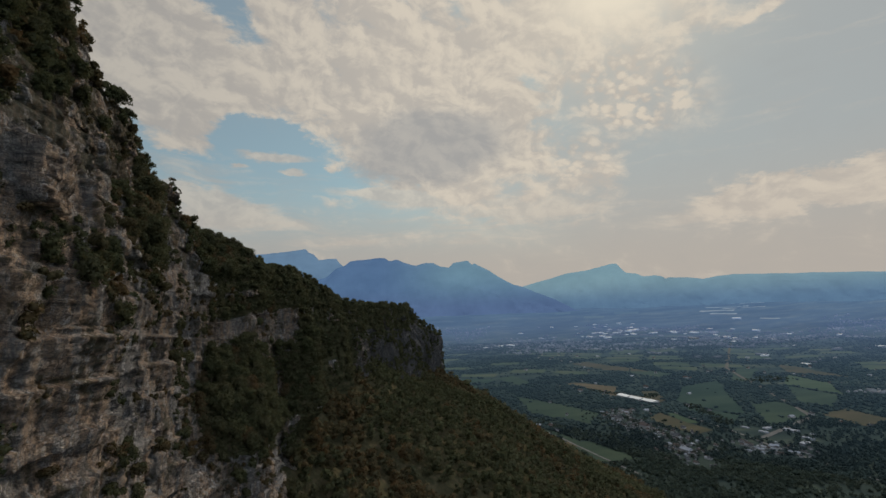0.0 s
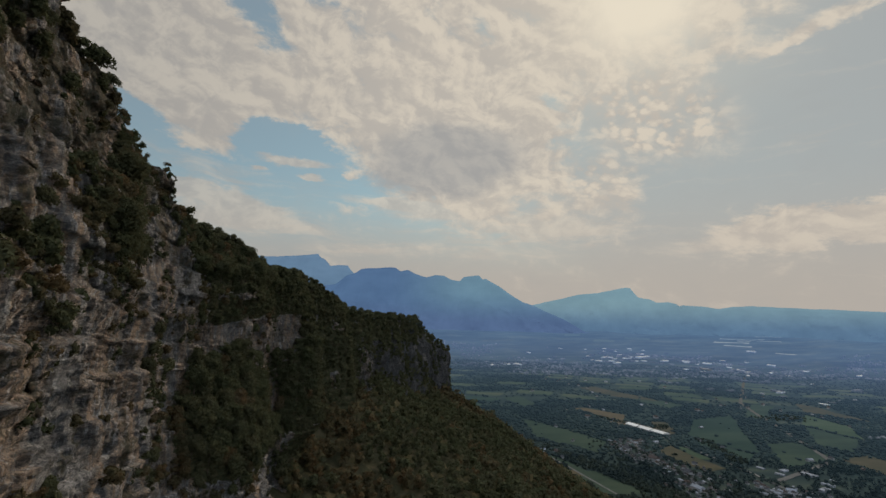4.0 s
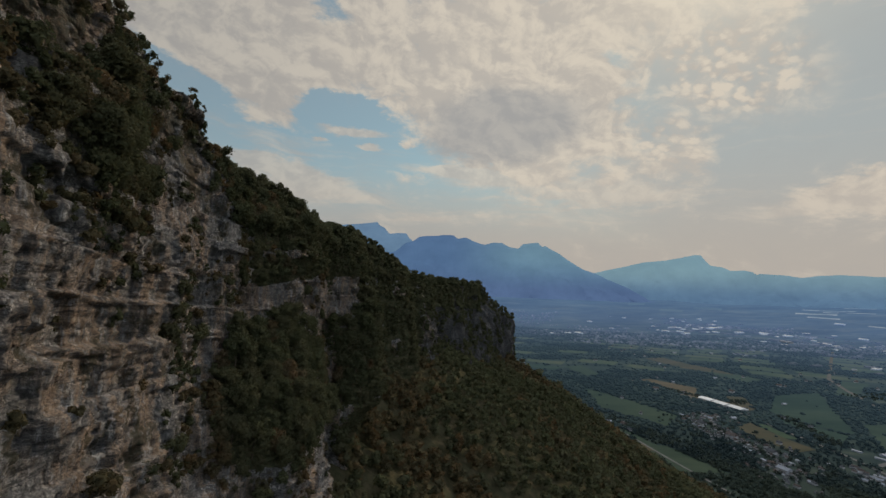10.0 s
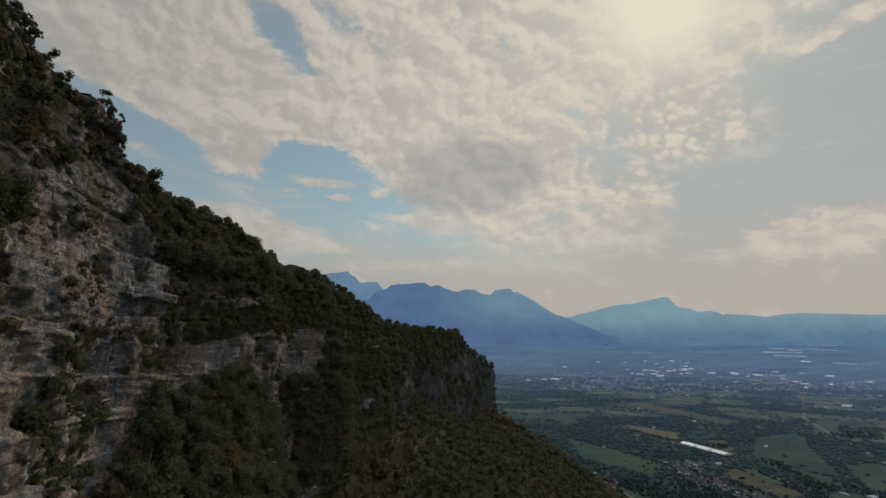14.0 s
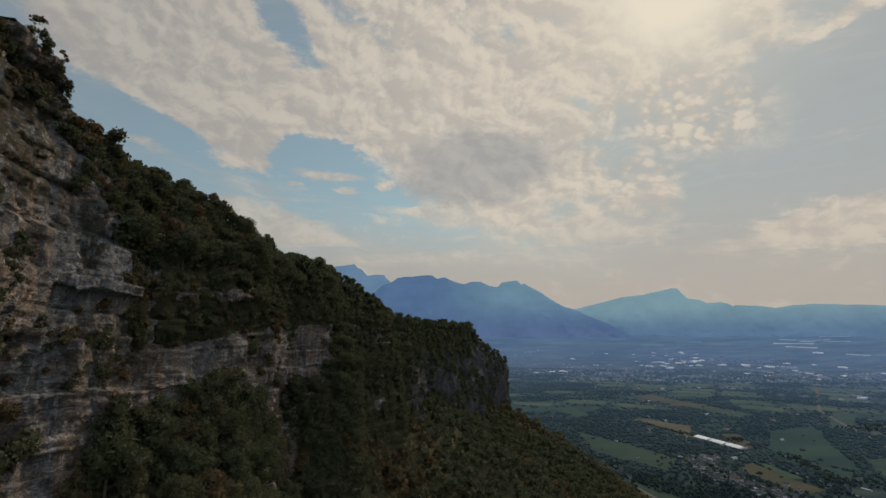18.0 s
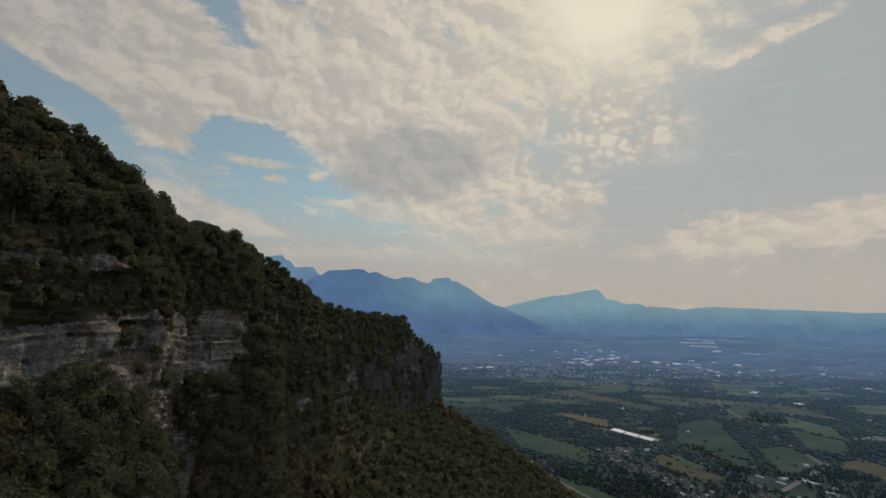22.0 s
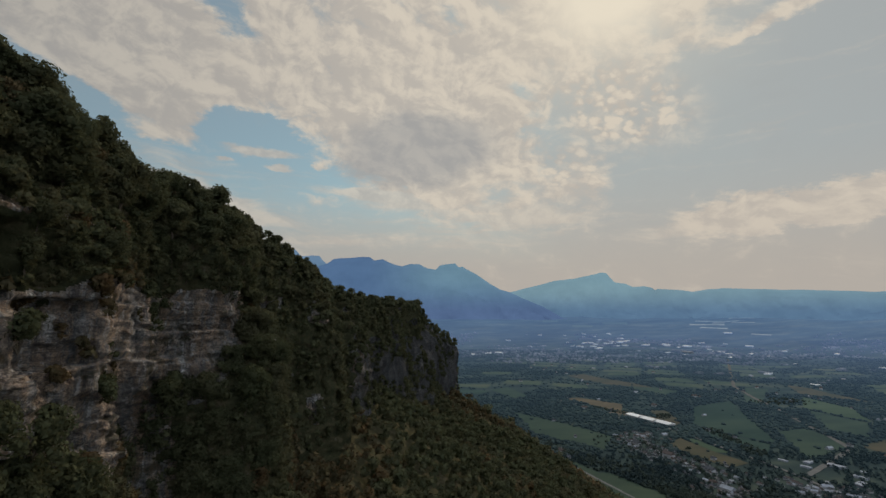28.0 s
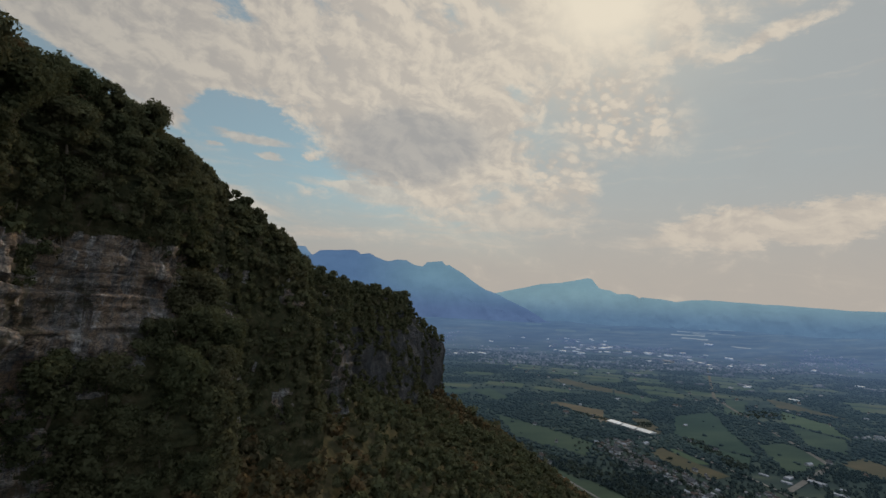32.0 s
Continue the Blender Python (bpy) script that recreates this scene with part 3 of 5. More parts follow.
def cliff_piece(name, s0, s1, ds, dz, label):
    """A stretch of the wall, from under the scree up over the crest and inland."""
    s = np.arange(s0, s1 + ds * 0.5, ds)
    rows = int(150 / dz)
    t = np.linspace(0, 1, rows)
    zb, zt = foot(s) - 14, crest(s)
    z = zb[None] + (zt - zb)[None] * t[:, None]
    S = np.broadcast_to(s[None], z.shape)
    face = wall_point(S, z)
    # over the crest: the top runs inland
    p, n = along(s)
    inner, base = [], face[-1]
    for d, drop in ((1.5, 0.3), (4, 0.2), (9, -0.4), (16, 0.4), (30, 2.0), (60, 5.0), (120, 10.0)):
        q = base.copy()
        q[:, :2] -= n * d
        q[:, 2] = zt - drop + 0.5 * value_noise(s / 5, 0 * s + d, 5)
        inner.append(q)
    verts = np.concatenate([face, np.array(inner)], 0)
    faces = grid_faces(verts.shape[0], verts.shape[1])[:, ::-1]
    me = mesh_from(name, verts.reshape(-1, 3), faces, [ROCK, UNDERGROWTH], smooth=False)
    y = np.interp(s, AXIS_S, AXIS[:, 1])
    grown = tree_cover(np.broadcast_to(y, z.shape), z, S) + 0.35 * fbm(S / 2.5, z / 2.0, 3, 131) > 0.5
    grown = np.concatenate([grown, np.ones((len(inner), len(s)), bool)], 0)[:-1, :-1]
    me.polygons.foreach_set("material_index", grown.ravel().astype(np.int32))
    ob = new(name, me)
    return tagged(ob, label, "cliff", kind="structure")


cliff_piece("cliff_near", s_at(18), s_at(150), 0.30, 0.24, "grey and ochre limestone cliff with ledges, cracks and dark streaks")
cliff_piece("cliff_middle", s_at(150), s_at(250), 0.36, 0.30, "grey and ochre limestone cliff with ledges, cracks and dark streaks")
cliff_piece("cliff_far", s_at(250), s_at(528) + 130, 1.1, 1.1, "steep wooded limestone wall ending in a headland")
cliff_piece("cliff_behind", s_at(-480), s_at(18), 3.0, 3.0, "grey limestone cliff behind the flight line")
cliff_piece("cliff_beyond", s_at(528) + 130, AXIS_S[-1] - 2, 6.0, 4.0, "wooded limestone wall beyond the headland")


# ---------------------------------------------------------------- the ground
SCREE = 0.61      # fall of the slope below the wall


def wall_distance(x, y):
    """Signed distance to the wall's axis (positive on the valley side) and the arc length of the nearest point."""
    x, y = np.asarray(x, float), np.asarray(y, float)
    sel = np.arange(0, len(AXIS), 6)
    best, arg = np.full(x.shape, 1e12), np.zeros(x.shape, int)
    for i in sel:
        d = (x - AXIS[i, 0]) ** 2 + (y - AXIS[i, 1]) ** 2
        m = d < best
        best[m] = d[m]
        arg[m] = i
    side = (x - AXIS[arg, 0]) * NORMAL[arg, 0] + (y - AXIS[arg, 1]) * NORMAL[arg, 1]
    return np.sqrt(best) * np.where(side >= 0, 1, -1), AXIS_S[arg]


def ground_height(x, y):
    x, y = np.asarray(x, float), np.asarray(y, float)
    d, s = wall_distance(x, y)
    r = np.hypot(x, y - 100)
    floor = 5 + 7 * fbm(x / 420, y / 420, 3, 3) * ease(250, 700, r) + 150 * ease(2900, 4700, r) + 26 * ease(2300, 3600, r) * np.maximum(fbm(x / 700, y / 700, 3, 13), 0)
    scree = foot(s) + 2.5 - SCREE * np.maximum(d, 0) + 3.0 * fbm(x / 34, y / 34, 3, 7) + 5 * fbm(x / 90, y / 90, 2, 17)
    k = 14.0
    out = np.maximum(floor, scree) + k * np.exp(-np.abs(floor - scree) / k) * 0.5
    inside = crest(s) - 14 - 0.0 * d
    return np.where(d > -4, out, np.minimum(inside, out + np.maximum(-4 - d, 0) * 2.0))


def build_ground():
    az = np.radians(np.arange(0, 360.1, 0.75))
    r = np.r_[0.0, 25 * 1.027 ** np.arange(0, 200)]
    r = r[r < 4850]
    X, Y = r[:, None] * np.sin(az), 140 + r[:, None] * np.cos(az)
    Z = ground_height(X, Y)
    faces = grid_faces(*X.shape)[:, ::-1]
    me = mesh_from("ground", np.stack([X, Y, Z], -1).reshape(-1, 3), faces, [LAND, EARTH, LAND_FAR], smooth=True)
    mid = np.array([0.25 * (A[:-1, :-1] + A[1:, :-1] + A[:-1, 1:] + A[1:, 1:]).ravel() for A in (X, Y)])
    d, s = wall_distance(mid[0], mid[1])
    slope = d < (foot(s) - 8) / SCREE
    # from here out the ground takes the material with painted, glowing haze
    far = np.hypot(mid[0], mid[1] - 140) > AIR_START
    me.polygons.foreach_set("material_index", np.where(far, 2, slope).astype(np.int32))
    tagged(new("ground", me), "green valley floor of meadows, crops and copses below wooded scree", "ground", kind="structure")


build_ground()


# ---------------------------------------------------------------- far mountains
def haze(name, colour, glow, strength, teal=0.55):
    """Far land seen through much air: dim slopes, the haze painted in as emission."""
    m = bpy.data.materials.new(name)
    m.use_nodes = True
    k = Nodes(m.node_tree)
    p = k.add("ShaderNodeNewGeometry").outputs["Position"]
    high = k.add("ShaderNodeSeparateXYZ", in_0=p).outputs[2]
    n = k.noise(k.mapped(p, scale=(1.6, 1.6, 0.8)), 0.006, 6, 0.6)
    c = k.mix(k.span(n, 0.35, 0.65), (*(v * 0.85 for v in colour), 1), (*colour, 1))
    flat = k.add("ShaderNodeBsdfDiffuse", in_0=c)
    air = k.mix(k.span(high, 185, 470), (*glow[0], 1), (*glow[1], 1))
    # sunlit air, painted more teal towards the east and the tops
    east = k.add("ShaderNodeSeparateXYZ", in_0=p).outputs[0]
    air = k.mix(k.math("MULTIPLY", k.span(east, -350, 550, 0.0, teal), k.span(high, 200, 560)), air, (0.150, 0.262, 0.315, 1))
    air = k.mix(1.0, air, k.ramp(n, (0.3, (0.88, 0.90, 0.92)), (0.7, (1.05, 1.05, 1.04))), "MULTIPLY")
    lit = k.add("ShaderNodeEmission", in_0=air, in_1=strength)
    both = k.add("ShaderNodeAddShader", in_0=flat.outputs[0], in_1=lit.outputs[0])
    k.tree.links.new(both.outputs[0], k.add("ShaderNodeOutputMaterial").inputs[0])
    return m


def ridge(name, profile, radius, material, label, rough=0.06, base=100, depth=260):
    """A mountain chain round the valley: profile of (degrees to the left, degrees up)."""
    a = np.array([q[0] for q in profile][::-1], float)
    e = np.array([q[1] for q in profile][::-1], float)
    az = np.arange(a[0], a[-1] + 0.01, 0.12)
    el = np.interp(az, a, e) + rough * 2.2 * fbm(az / 1.3, 0 * az + radius, 4, 91)
    top = 245 + radius * np.tan(np.radians(el))
    rows = []
    for i, f in enumerate(np.linspace(0, 1, 22)):
        rr = radius - depth * f ** 1.2 + 40 * f * (1 - f) * 4 * fbm(az / 1.6, f * 3 + 0 * az, 3, 95)
        rr = np.minimum(rr, 4840)
        z = top * (1 - f) ** 1.25 + base * f + 40 * f * (1 - f) * 4 * fbm(az / 2.2, f * 4 + 0 * az, 4, 97)
        rows.append(np.stack([-np.sin(np.radians(az)) * rr, np.cos(np.radians(az)) * rr, z], -1))
    back = rows[0].copy()
    back[:, :2] *= 1.02
    back[:, 2] = 60
    v = np.array([back] + rows)
    me = mesh_from(name, v.reshape(-1, 3), grid_faces(v.shape[0], v.shape[1]), material, smooth=True)
    return tagged(new(name, me), label, "mountain", kind="structure")


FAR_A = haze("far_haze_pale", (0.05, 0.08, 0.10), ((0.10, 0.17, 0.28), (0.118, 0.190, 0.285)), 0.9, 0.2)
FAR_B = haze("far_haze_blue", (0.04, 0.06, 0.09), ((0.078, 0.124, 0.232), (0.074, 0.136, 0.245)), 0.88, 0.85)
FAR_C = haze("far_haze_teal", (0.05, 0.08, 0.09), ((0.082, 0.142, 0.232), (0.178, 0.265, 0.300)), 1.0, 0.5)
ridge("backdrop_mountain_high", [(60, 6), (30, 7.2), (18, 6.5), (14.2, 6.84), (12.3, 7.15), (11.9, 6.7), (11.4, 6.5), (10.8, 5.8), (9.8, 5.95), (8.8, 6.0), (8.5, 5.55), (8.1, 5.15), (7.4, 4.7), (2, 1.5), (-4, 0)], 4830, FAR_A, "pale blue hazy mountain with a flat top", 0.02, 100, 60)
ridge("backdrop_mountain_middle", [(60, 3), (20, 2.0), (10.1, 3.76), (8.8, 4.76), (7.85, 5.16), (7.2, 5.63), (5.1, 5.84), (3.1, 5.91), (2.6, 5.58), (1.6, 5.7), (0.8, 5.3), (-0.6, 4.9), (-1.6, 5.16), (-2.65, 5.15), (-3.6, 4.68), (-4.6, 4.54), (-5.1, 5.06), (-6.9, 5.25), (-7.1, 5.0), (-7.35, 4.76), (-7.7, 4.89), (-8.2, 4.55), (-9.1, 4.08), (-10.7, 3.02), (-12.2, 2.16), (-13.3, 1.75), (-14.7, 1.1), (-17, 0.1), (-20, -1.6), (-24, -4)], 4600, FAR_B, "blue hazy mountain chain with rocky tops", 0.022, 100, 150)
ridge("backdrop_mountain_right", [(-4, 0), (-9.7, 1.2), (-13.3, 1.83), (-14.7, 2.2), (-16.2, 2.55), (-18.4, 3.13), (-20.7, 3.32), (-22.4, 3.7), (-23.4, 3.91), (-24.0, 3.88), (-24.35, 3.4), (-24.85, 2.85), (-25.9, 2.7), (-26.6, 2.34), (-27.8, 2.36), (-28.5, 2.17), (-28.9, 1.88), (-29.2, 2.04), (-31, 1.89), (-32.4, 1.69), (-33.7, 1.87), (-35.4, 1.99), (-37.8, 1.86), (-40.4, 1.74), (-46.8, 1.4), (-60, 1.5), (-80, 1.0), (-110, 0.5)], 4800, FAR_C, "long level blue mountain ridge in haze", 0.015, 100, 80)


# ---------------------------------------------------------------- plants
def icosahedron():
    g = (1 + 5 ** 0.5) / 2
    v = np.array([(-1, g, 0), (1, g, 0), (-1, -g, 0), (1, -g, 0), (0, -1, g), (0, 1, g), (0, -1, -g), (0, 1, -g), (g, 0, -1), (g, 0, 1), (-g, 0, -1), (-g, 0, 1)], float)
    f = np.array([(0, 11, 5), (0, 5, 1), (0, 1, 7), (0, 7, 10), (0, 10, 11), (1, 5, 9), (5, 11, 4), (11, 10, 2), (10, 7, 6), (7, 1, 8),
                  (3, 9, 4), (3, 4, 2), (3, 2, 6), (3, 6, 8), (3, 8, 9), (4, 9, 5), (2, 4, 11), (6, 2, 10), (8, 6, 7), (9, 8, 1)])
    return v / np.linalg.norm(v[0]), f


ICO_V, ICO_F = icosahedron()


def leaf_cloud(rng, lobes, per_lobe, leaf, core=0.52):
    """Verts and triangles of a crown: for each lobe (x, y, z, r) a rough dark core and a shell of single leaf sprays."""
    V, T, base = [], [], 0
    for x, y, z, r in lobes:
        c = np.array((x, y, z))
        v = ICO_V * r * core * rng.uniform(0.75, 1.15, (12, 1)) * np.array((1, 1, 0.85)) + c
        V.append(v)
        T.append(ICO_F + base)
        base += 12
        n = per_lobe
        d = rng.normal(size=(n, 3)) + np.array((0, 0, 0.35))
        d /= np.linalg.norm(d, axis=1)[:, None]
        at = c + d * r * rng.uniform(0.45, 1.18, (n, 1)) ** 0.8 * np.array((1, 1, 0.92))
        up = d + rng.normal(size=(n, 3)) * 0.55
        up /= np.linalg.norm(up, axis=1)[:, None]
        side = np.cross(up, rng.normal(size=(n, 3)))
        side /= np.linalg.norm(side, axis=1)[:, None]
        other = np.cross(up, side)
        size = leaf * rng.uniform(0.55, 1.35, (n, 1))
        q = np.stack([at - side * size * 0.62 - other * size * 0.40, at + side * size * 0.62 - other * size * 0.36 + up * size * 0.12, at + other * size * 0.74 - up * size * 0.1], 1)
        V.append(q.reshape(-1, 3))
        T.append(base + 3 * np.arange(n)[:, None] + np.array((0, 1, 2)))
        base += 3 * n
    return np.concatenate(V), np.concatenate(T)


def crown_lobes(rng, height, radius, count, low=0.08):
    out = []
    for i in range(count):
        t = rng.uniform(low, 0.93)
        wide = radius * (1 - ((t - 0.58) / 0.50) ** 2 * 0.75)
        a = rng.uniform(0, 2 * math.pi)
        d = wide * rng.uniform(0.25, 0.78)
        out.append((d * math.cos(a), d * math.sin(a), t * height, radius * rng.uniform(0.30, 0.50)))
    out.append((0, 0, height * 0.86, radius * 0.42))
    return out


def limb(bm, a, b, ra, rb, sides=6):
    a, b = Vector(a), Vector(b)
    q = (b - a).to_track_quat("Z", "Y")
    rings = []
    for p, r in ((a, ra), ((a + b) / 2 + Vector((0.06, -0.05, 0.02)) * (b - a).length * 0.5, (ra + rb) / 2), (b, rb)):
        rings.append([bm.verts.new(p + q @ Vector((r * math.cos(i * 2 * math.pi / sides), r * math.sin(i * 2 * math.pi / sides), 0))) for i in range(sides)])
    for low_ring, top_ring in zip(rings, rings[1:]):
        for i in range(sides):
            bm.faces.new((low_ring[i], low_ring[(i + 1) % sides], top_ring[(i + 1) % sides], top_ring[i]))
    bm.faces.new(rings[-1])


def make_tree(seed, height, radius, lobe_count, per_lobe, leaf, material, label):
    rng = np.random.default_rng(seed)
    lobes = crown_lobes(rng, height, radius, lobe_count)
    root = new("tree")
    root.empty_display_size = 0.5
    bm = bmesh.new()
    limb(bm, (0, 0, -1.2), (0.1, 0.05, height * 0.45), height * 0.028, height * 0.018)
    limb(bm, (0.1, 0.05, height * 0.45), (0.0, 0.0, height * 0.8), height * 0.018, height * 0.006)
    for x, y, z, r in lobes[:7]:
        limb(bm, (0.08, 0.04, height * rng.uniform(0.25, 0.5)), (x * 0.8, y * 0.8, z), height * 0.010, height * 0.003, 5)
    part("trunk", bm, BARK, root, "grey-brown trunk with limbs")
    v, t = leaf_cloud(rng, lobes, per_lobe, leaf)
    crown = new("crown", mesh_from("crown", v, t, material))
    crown.parent = root
    return tagged(root, label, "tree", "trees on the cliff")


def make_shrub(seed, height, radius, material, label):
    rng = np.random.default_rng(seed)
    lobes = [(rng.uniform(-1, 1) * radius * 0.6, rng.uniform(-1, 1) * radius * 0.6, height * rng.uniform(0.16, 0.55), radius * rng.uniform(0.32, 0.52)) for i in range(6)]
    root = new("shrub")
    root.empty_display_size = 0.3
    bm = bmesh.new()
    for x, y, z, r in lobes:
        limb(bm, (0, 0, -0.5), (x * 0.8, y * 0.8, z), 0.06, 0.02, 5)
    part("stem", bm, BARK, root, "thin forked woody stem")
    v, t = leaf_cloud(rng, lobes, 150, 0.27)
    ob = new("foliage", mesh_from("foliage", v, t, material))
    ob.parent = root
    return tagged(root, label, "shrub", "shrubs on the rock ledges")


TREES = [make_tree(100 + i, h, r, n, 190, 0.40, m, lab) for i, (h, r, n, m, lab) in enumerate((
    (8.5, 4.7, 19, LEAF, "broad green deciduous tree rooted on the steep cliff"),
    (7.4, 4.1, 17, LEAF_DARK, "dark green round-crowned tree rooted on the cliff"),
    (9.2, 4.4, 20, LEAF, "tall green deciduous tree above the rock wall"),
    (6.8, 3.8, 16, LEAF_DRY, "olive-brown tree with drying leaves on the cliff"),
    (8.0, 4.4, 18, LEAF_DARK, "dense dark green tree clinging to the cliff")))]
SHRUBS = [make_shrub(200 + i, h, r, m, lab) for i, (h, r, m, lab) in enumerate((
    (2.6, 1.7, LEAF, "small green shrub growing from a rock ledge"),
    (2.0, 1.5, LEAF_DRY, "rust-brown dry shrub growing from the rock"),
    (3.2, 1.9, LEAF_DARK, "dark green bush in a crack of the rock"),
    (1.5, 1.3, LEAF_DRY, "low dry grassy tuft on a ledge")))]


def shrub_cover(y, z, s):
    n = fbm(s / 15, z / 9, 4, 311)
    patch = ease(0.20, 0.36, n)
    spot = hump(y, 98, 9) * hump(z, 258, 8) + 0.8 * hump(y, 122, 4) * hump(z, 237, 11) + 0.7 * hump(y, 70, 5) * hump(z, 283, 7)
    ledge = ease(138, 148, y) * ease(244, 245.5, z) * ease(251, 250, z)
    rim = ease(crest(s) - 12, crest(s) - 1, z)
    upper = (0.55 - 0.25 * ease(100, 115, y)) * ease(262, 276, z) * ease(-0.15, 0.2, n)
    patch = patch * (1 - 0.6 * ease(252, 246, z) * ease(146, 140, y))
    open_rock = ease(148, 154, y) * ease(226, 222, y) * ease(225, 229, z) * ease(246, 244.5, z)
    return (1 - 0.88 * open_rock) * np.clip(0.008 + 0.9 * patch + spot + ledge + 0.6 * rim + upper + 0.16 * ease(150, 165, y) * ease(-0.2, 0.1, n) * ease(243, 247, z), 0, 1)


def scatter(rng, count, s0, s1, cover, gap, z_low=2.0):
    """Points (s, z) on the wall, thinned by cover and kept apart by gap."""
    s = rng.uniform(s0, s1, count)
    zf, zc = foot(s) + z_low, crest(s)
    z = zf + (zc - zf) * rng.uniform(0, 1, count)
    y = np.interp(s, AXIS_S, AXIS[:, 1])
    keep = rng.uniform(0, 1, count) < cover(y, z, s)
    taken, out = {}, []
    for a, b in zip(s[keep], z[keep]):
        i, j = int(a / gap), int(b / gap)
        if any((a - p) ** 2 + (b - q) ** 2 < gap * gap for di in (-1, 0, 1) for dj in (-1, 0, 1) for p, q in taken.get((i + di, j + dj), ())):
            continue
        taken.setdefault((i, j), []).append((a, b))
        out.append((a, b))
    return np.array(out)


def plant(template, place, rng, size, tilt):
    lean = Euler((rng.uniform(-0.12, 0.12), tilt + rng.uniform(-0.1, 0.1), rng.uniform(0, 6.283))).to_matrix().to_4x4()
    return copy_thing(template, Matrix.Translation(place) @ lean @ Matrix.Diagonal((size * rng.uniform(0.85, 1.15), size * rng.uniform(0.85, 1.15), size, 1)))


def forest_tree(rng, at, height, detail):
    """Arrays of one far tree."""
    if detail == 0:
        lobes = crown_lobes(rng, height, height * 0.40, 5, 0.3)
        v, t = leaf_cloud(rng, lobes, 40, 0.95, 0.58)
    elif detail == 1:
        lobes = crown_lobes(rng, height, height * 0.42, 3, 0.35)
        v, t = leaf_cloud(rng, lobes, 26, 1.25, 0.6)
    elif detail == 5:
        lobes = crown_lobes(rng, height, height * 0.42, 7, 0.22)
        v, t = leaf_cloud(rng, lobes, 62, 0.62, 0.55)
    elif detail == 4:
        lobes = crown_lobes(rng, height, height * 0.48, 3, 0.15)
        v, t = leaf_cloud(rng, lobes, 60, 0.85, 0.6)
    elif detail == 3:
        v, t = ICO_V * height * rng.uniform(0.3, 0.65, (12, 1)) * (1.2, 1.2, 0.75) + np.array((0, 0, height * 0.4)), ICO_F
    else:
        lobes = [(rng.uniform(-1, 1) * height * 0.22, rng.uniform(-1, 1) * height * 0.22, height * rng.uniform(0.35, 0.6), height * 0.42) for i in range(1)]
        v, t = leaf_cloud(rng, lobes, 18, height * 0.30, 0.68)
    return v + at, t


def stand(name, trees, material, label, category="forest"):
    """Many far trees as one wood. trees: (x, y, z, height, detail)."""
    rng = np.random.default_rng(len(trees))
    bank = {}
    for d in (0, 1, 2, 3, 4, 5):
        bank[d] = [forest_tree(rng, np.zeros(3), 9.0, d) for i in range(14)]
    V, T, base = [], [], 0
    for x, y, z, h, d in trees:
        v, t = bank[int(d)][rng.integers(14)]
        a = rng.uniform(0, 6.283)
        ca, sa, k = math.cos(a), math.sin(a), h / 9.0
        w = np.stack([(v[:, 0] * ca - v[:, 1] * sa) * k + x, (v[:, 0] * sa + v[:, 1] * ca) * k + y, v[:, 2] * k + z], -1)
        V.append(w)
        T.append(t + base)
        base += len(v)
    return tagged(new(name, mesh_from(name, np.concatenate(V), np.concatenate(T), material)), label, category, kind="stuff")


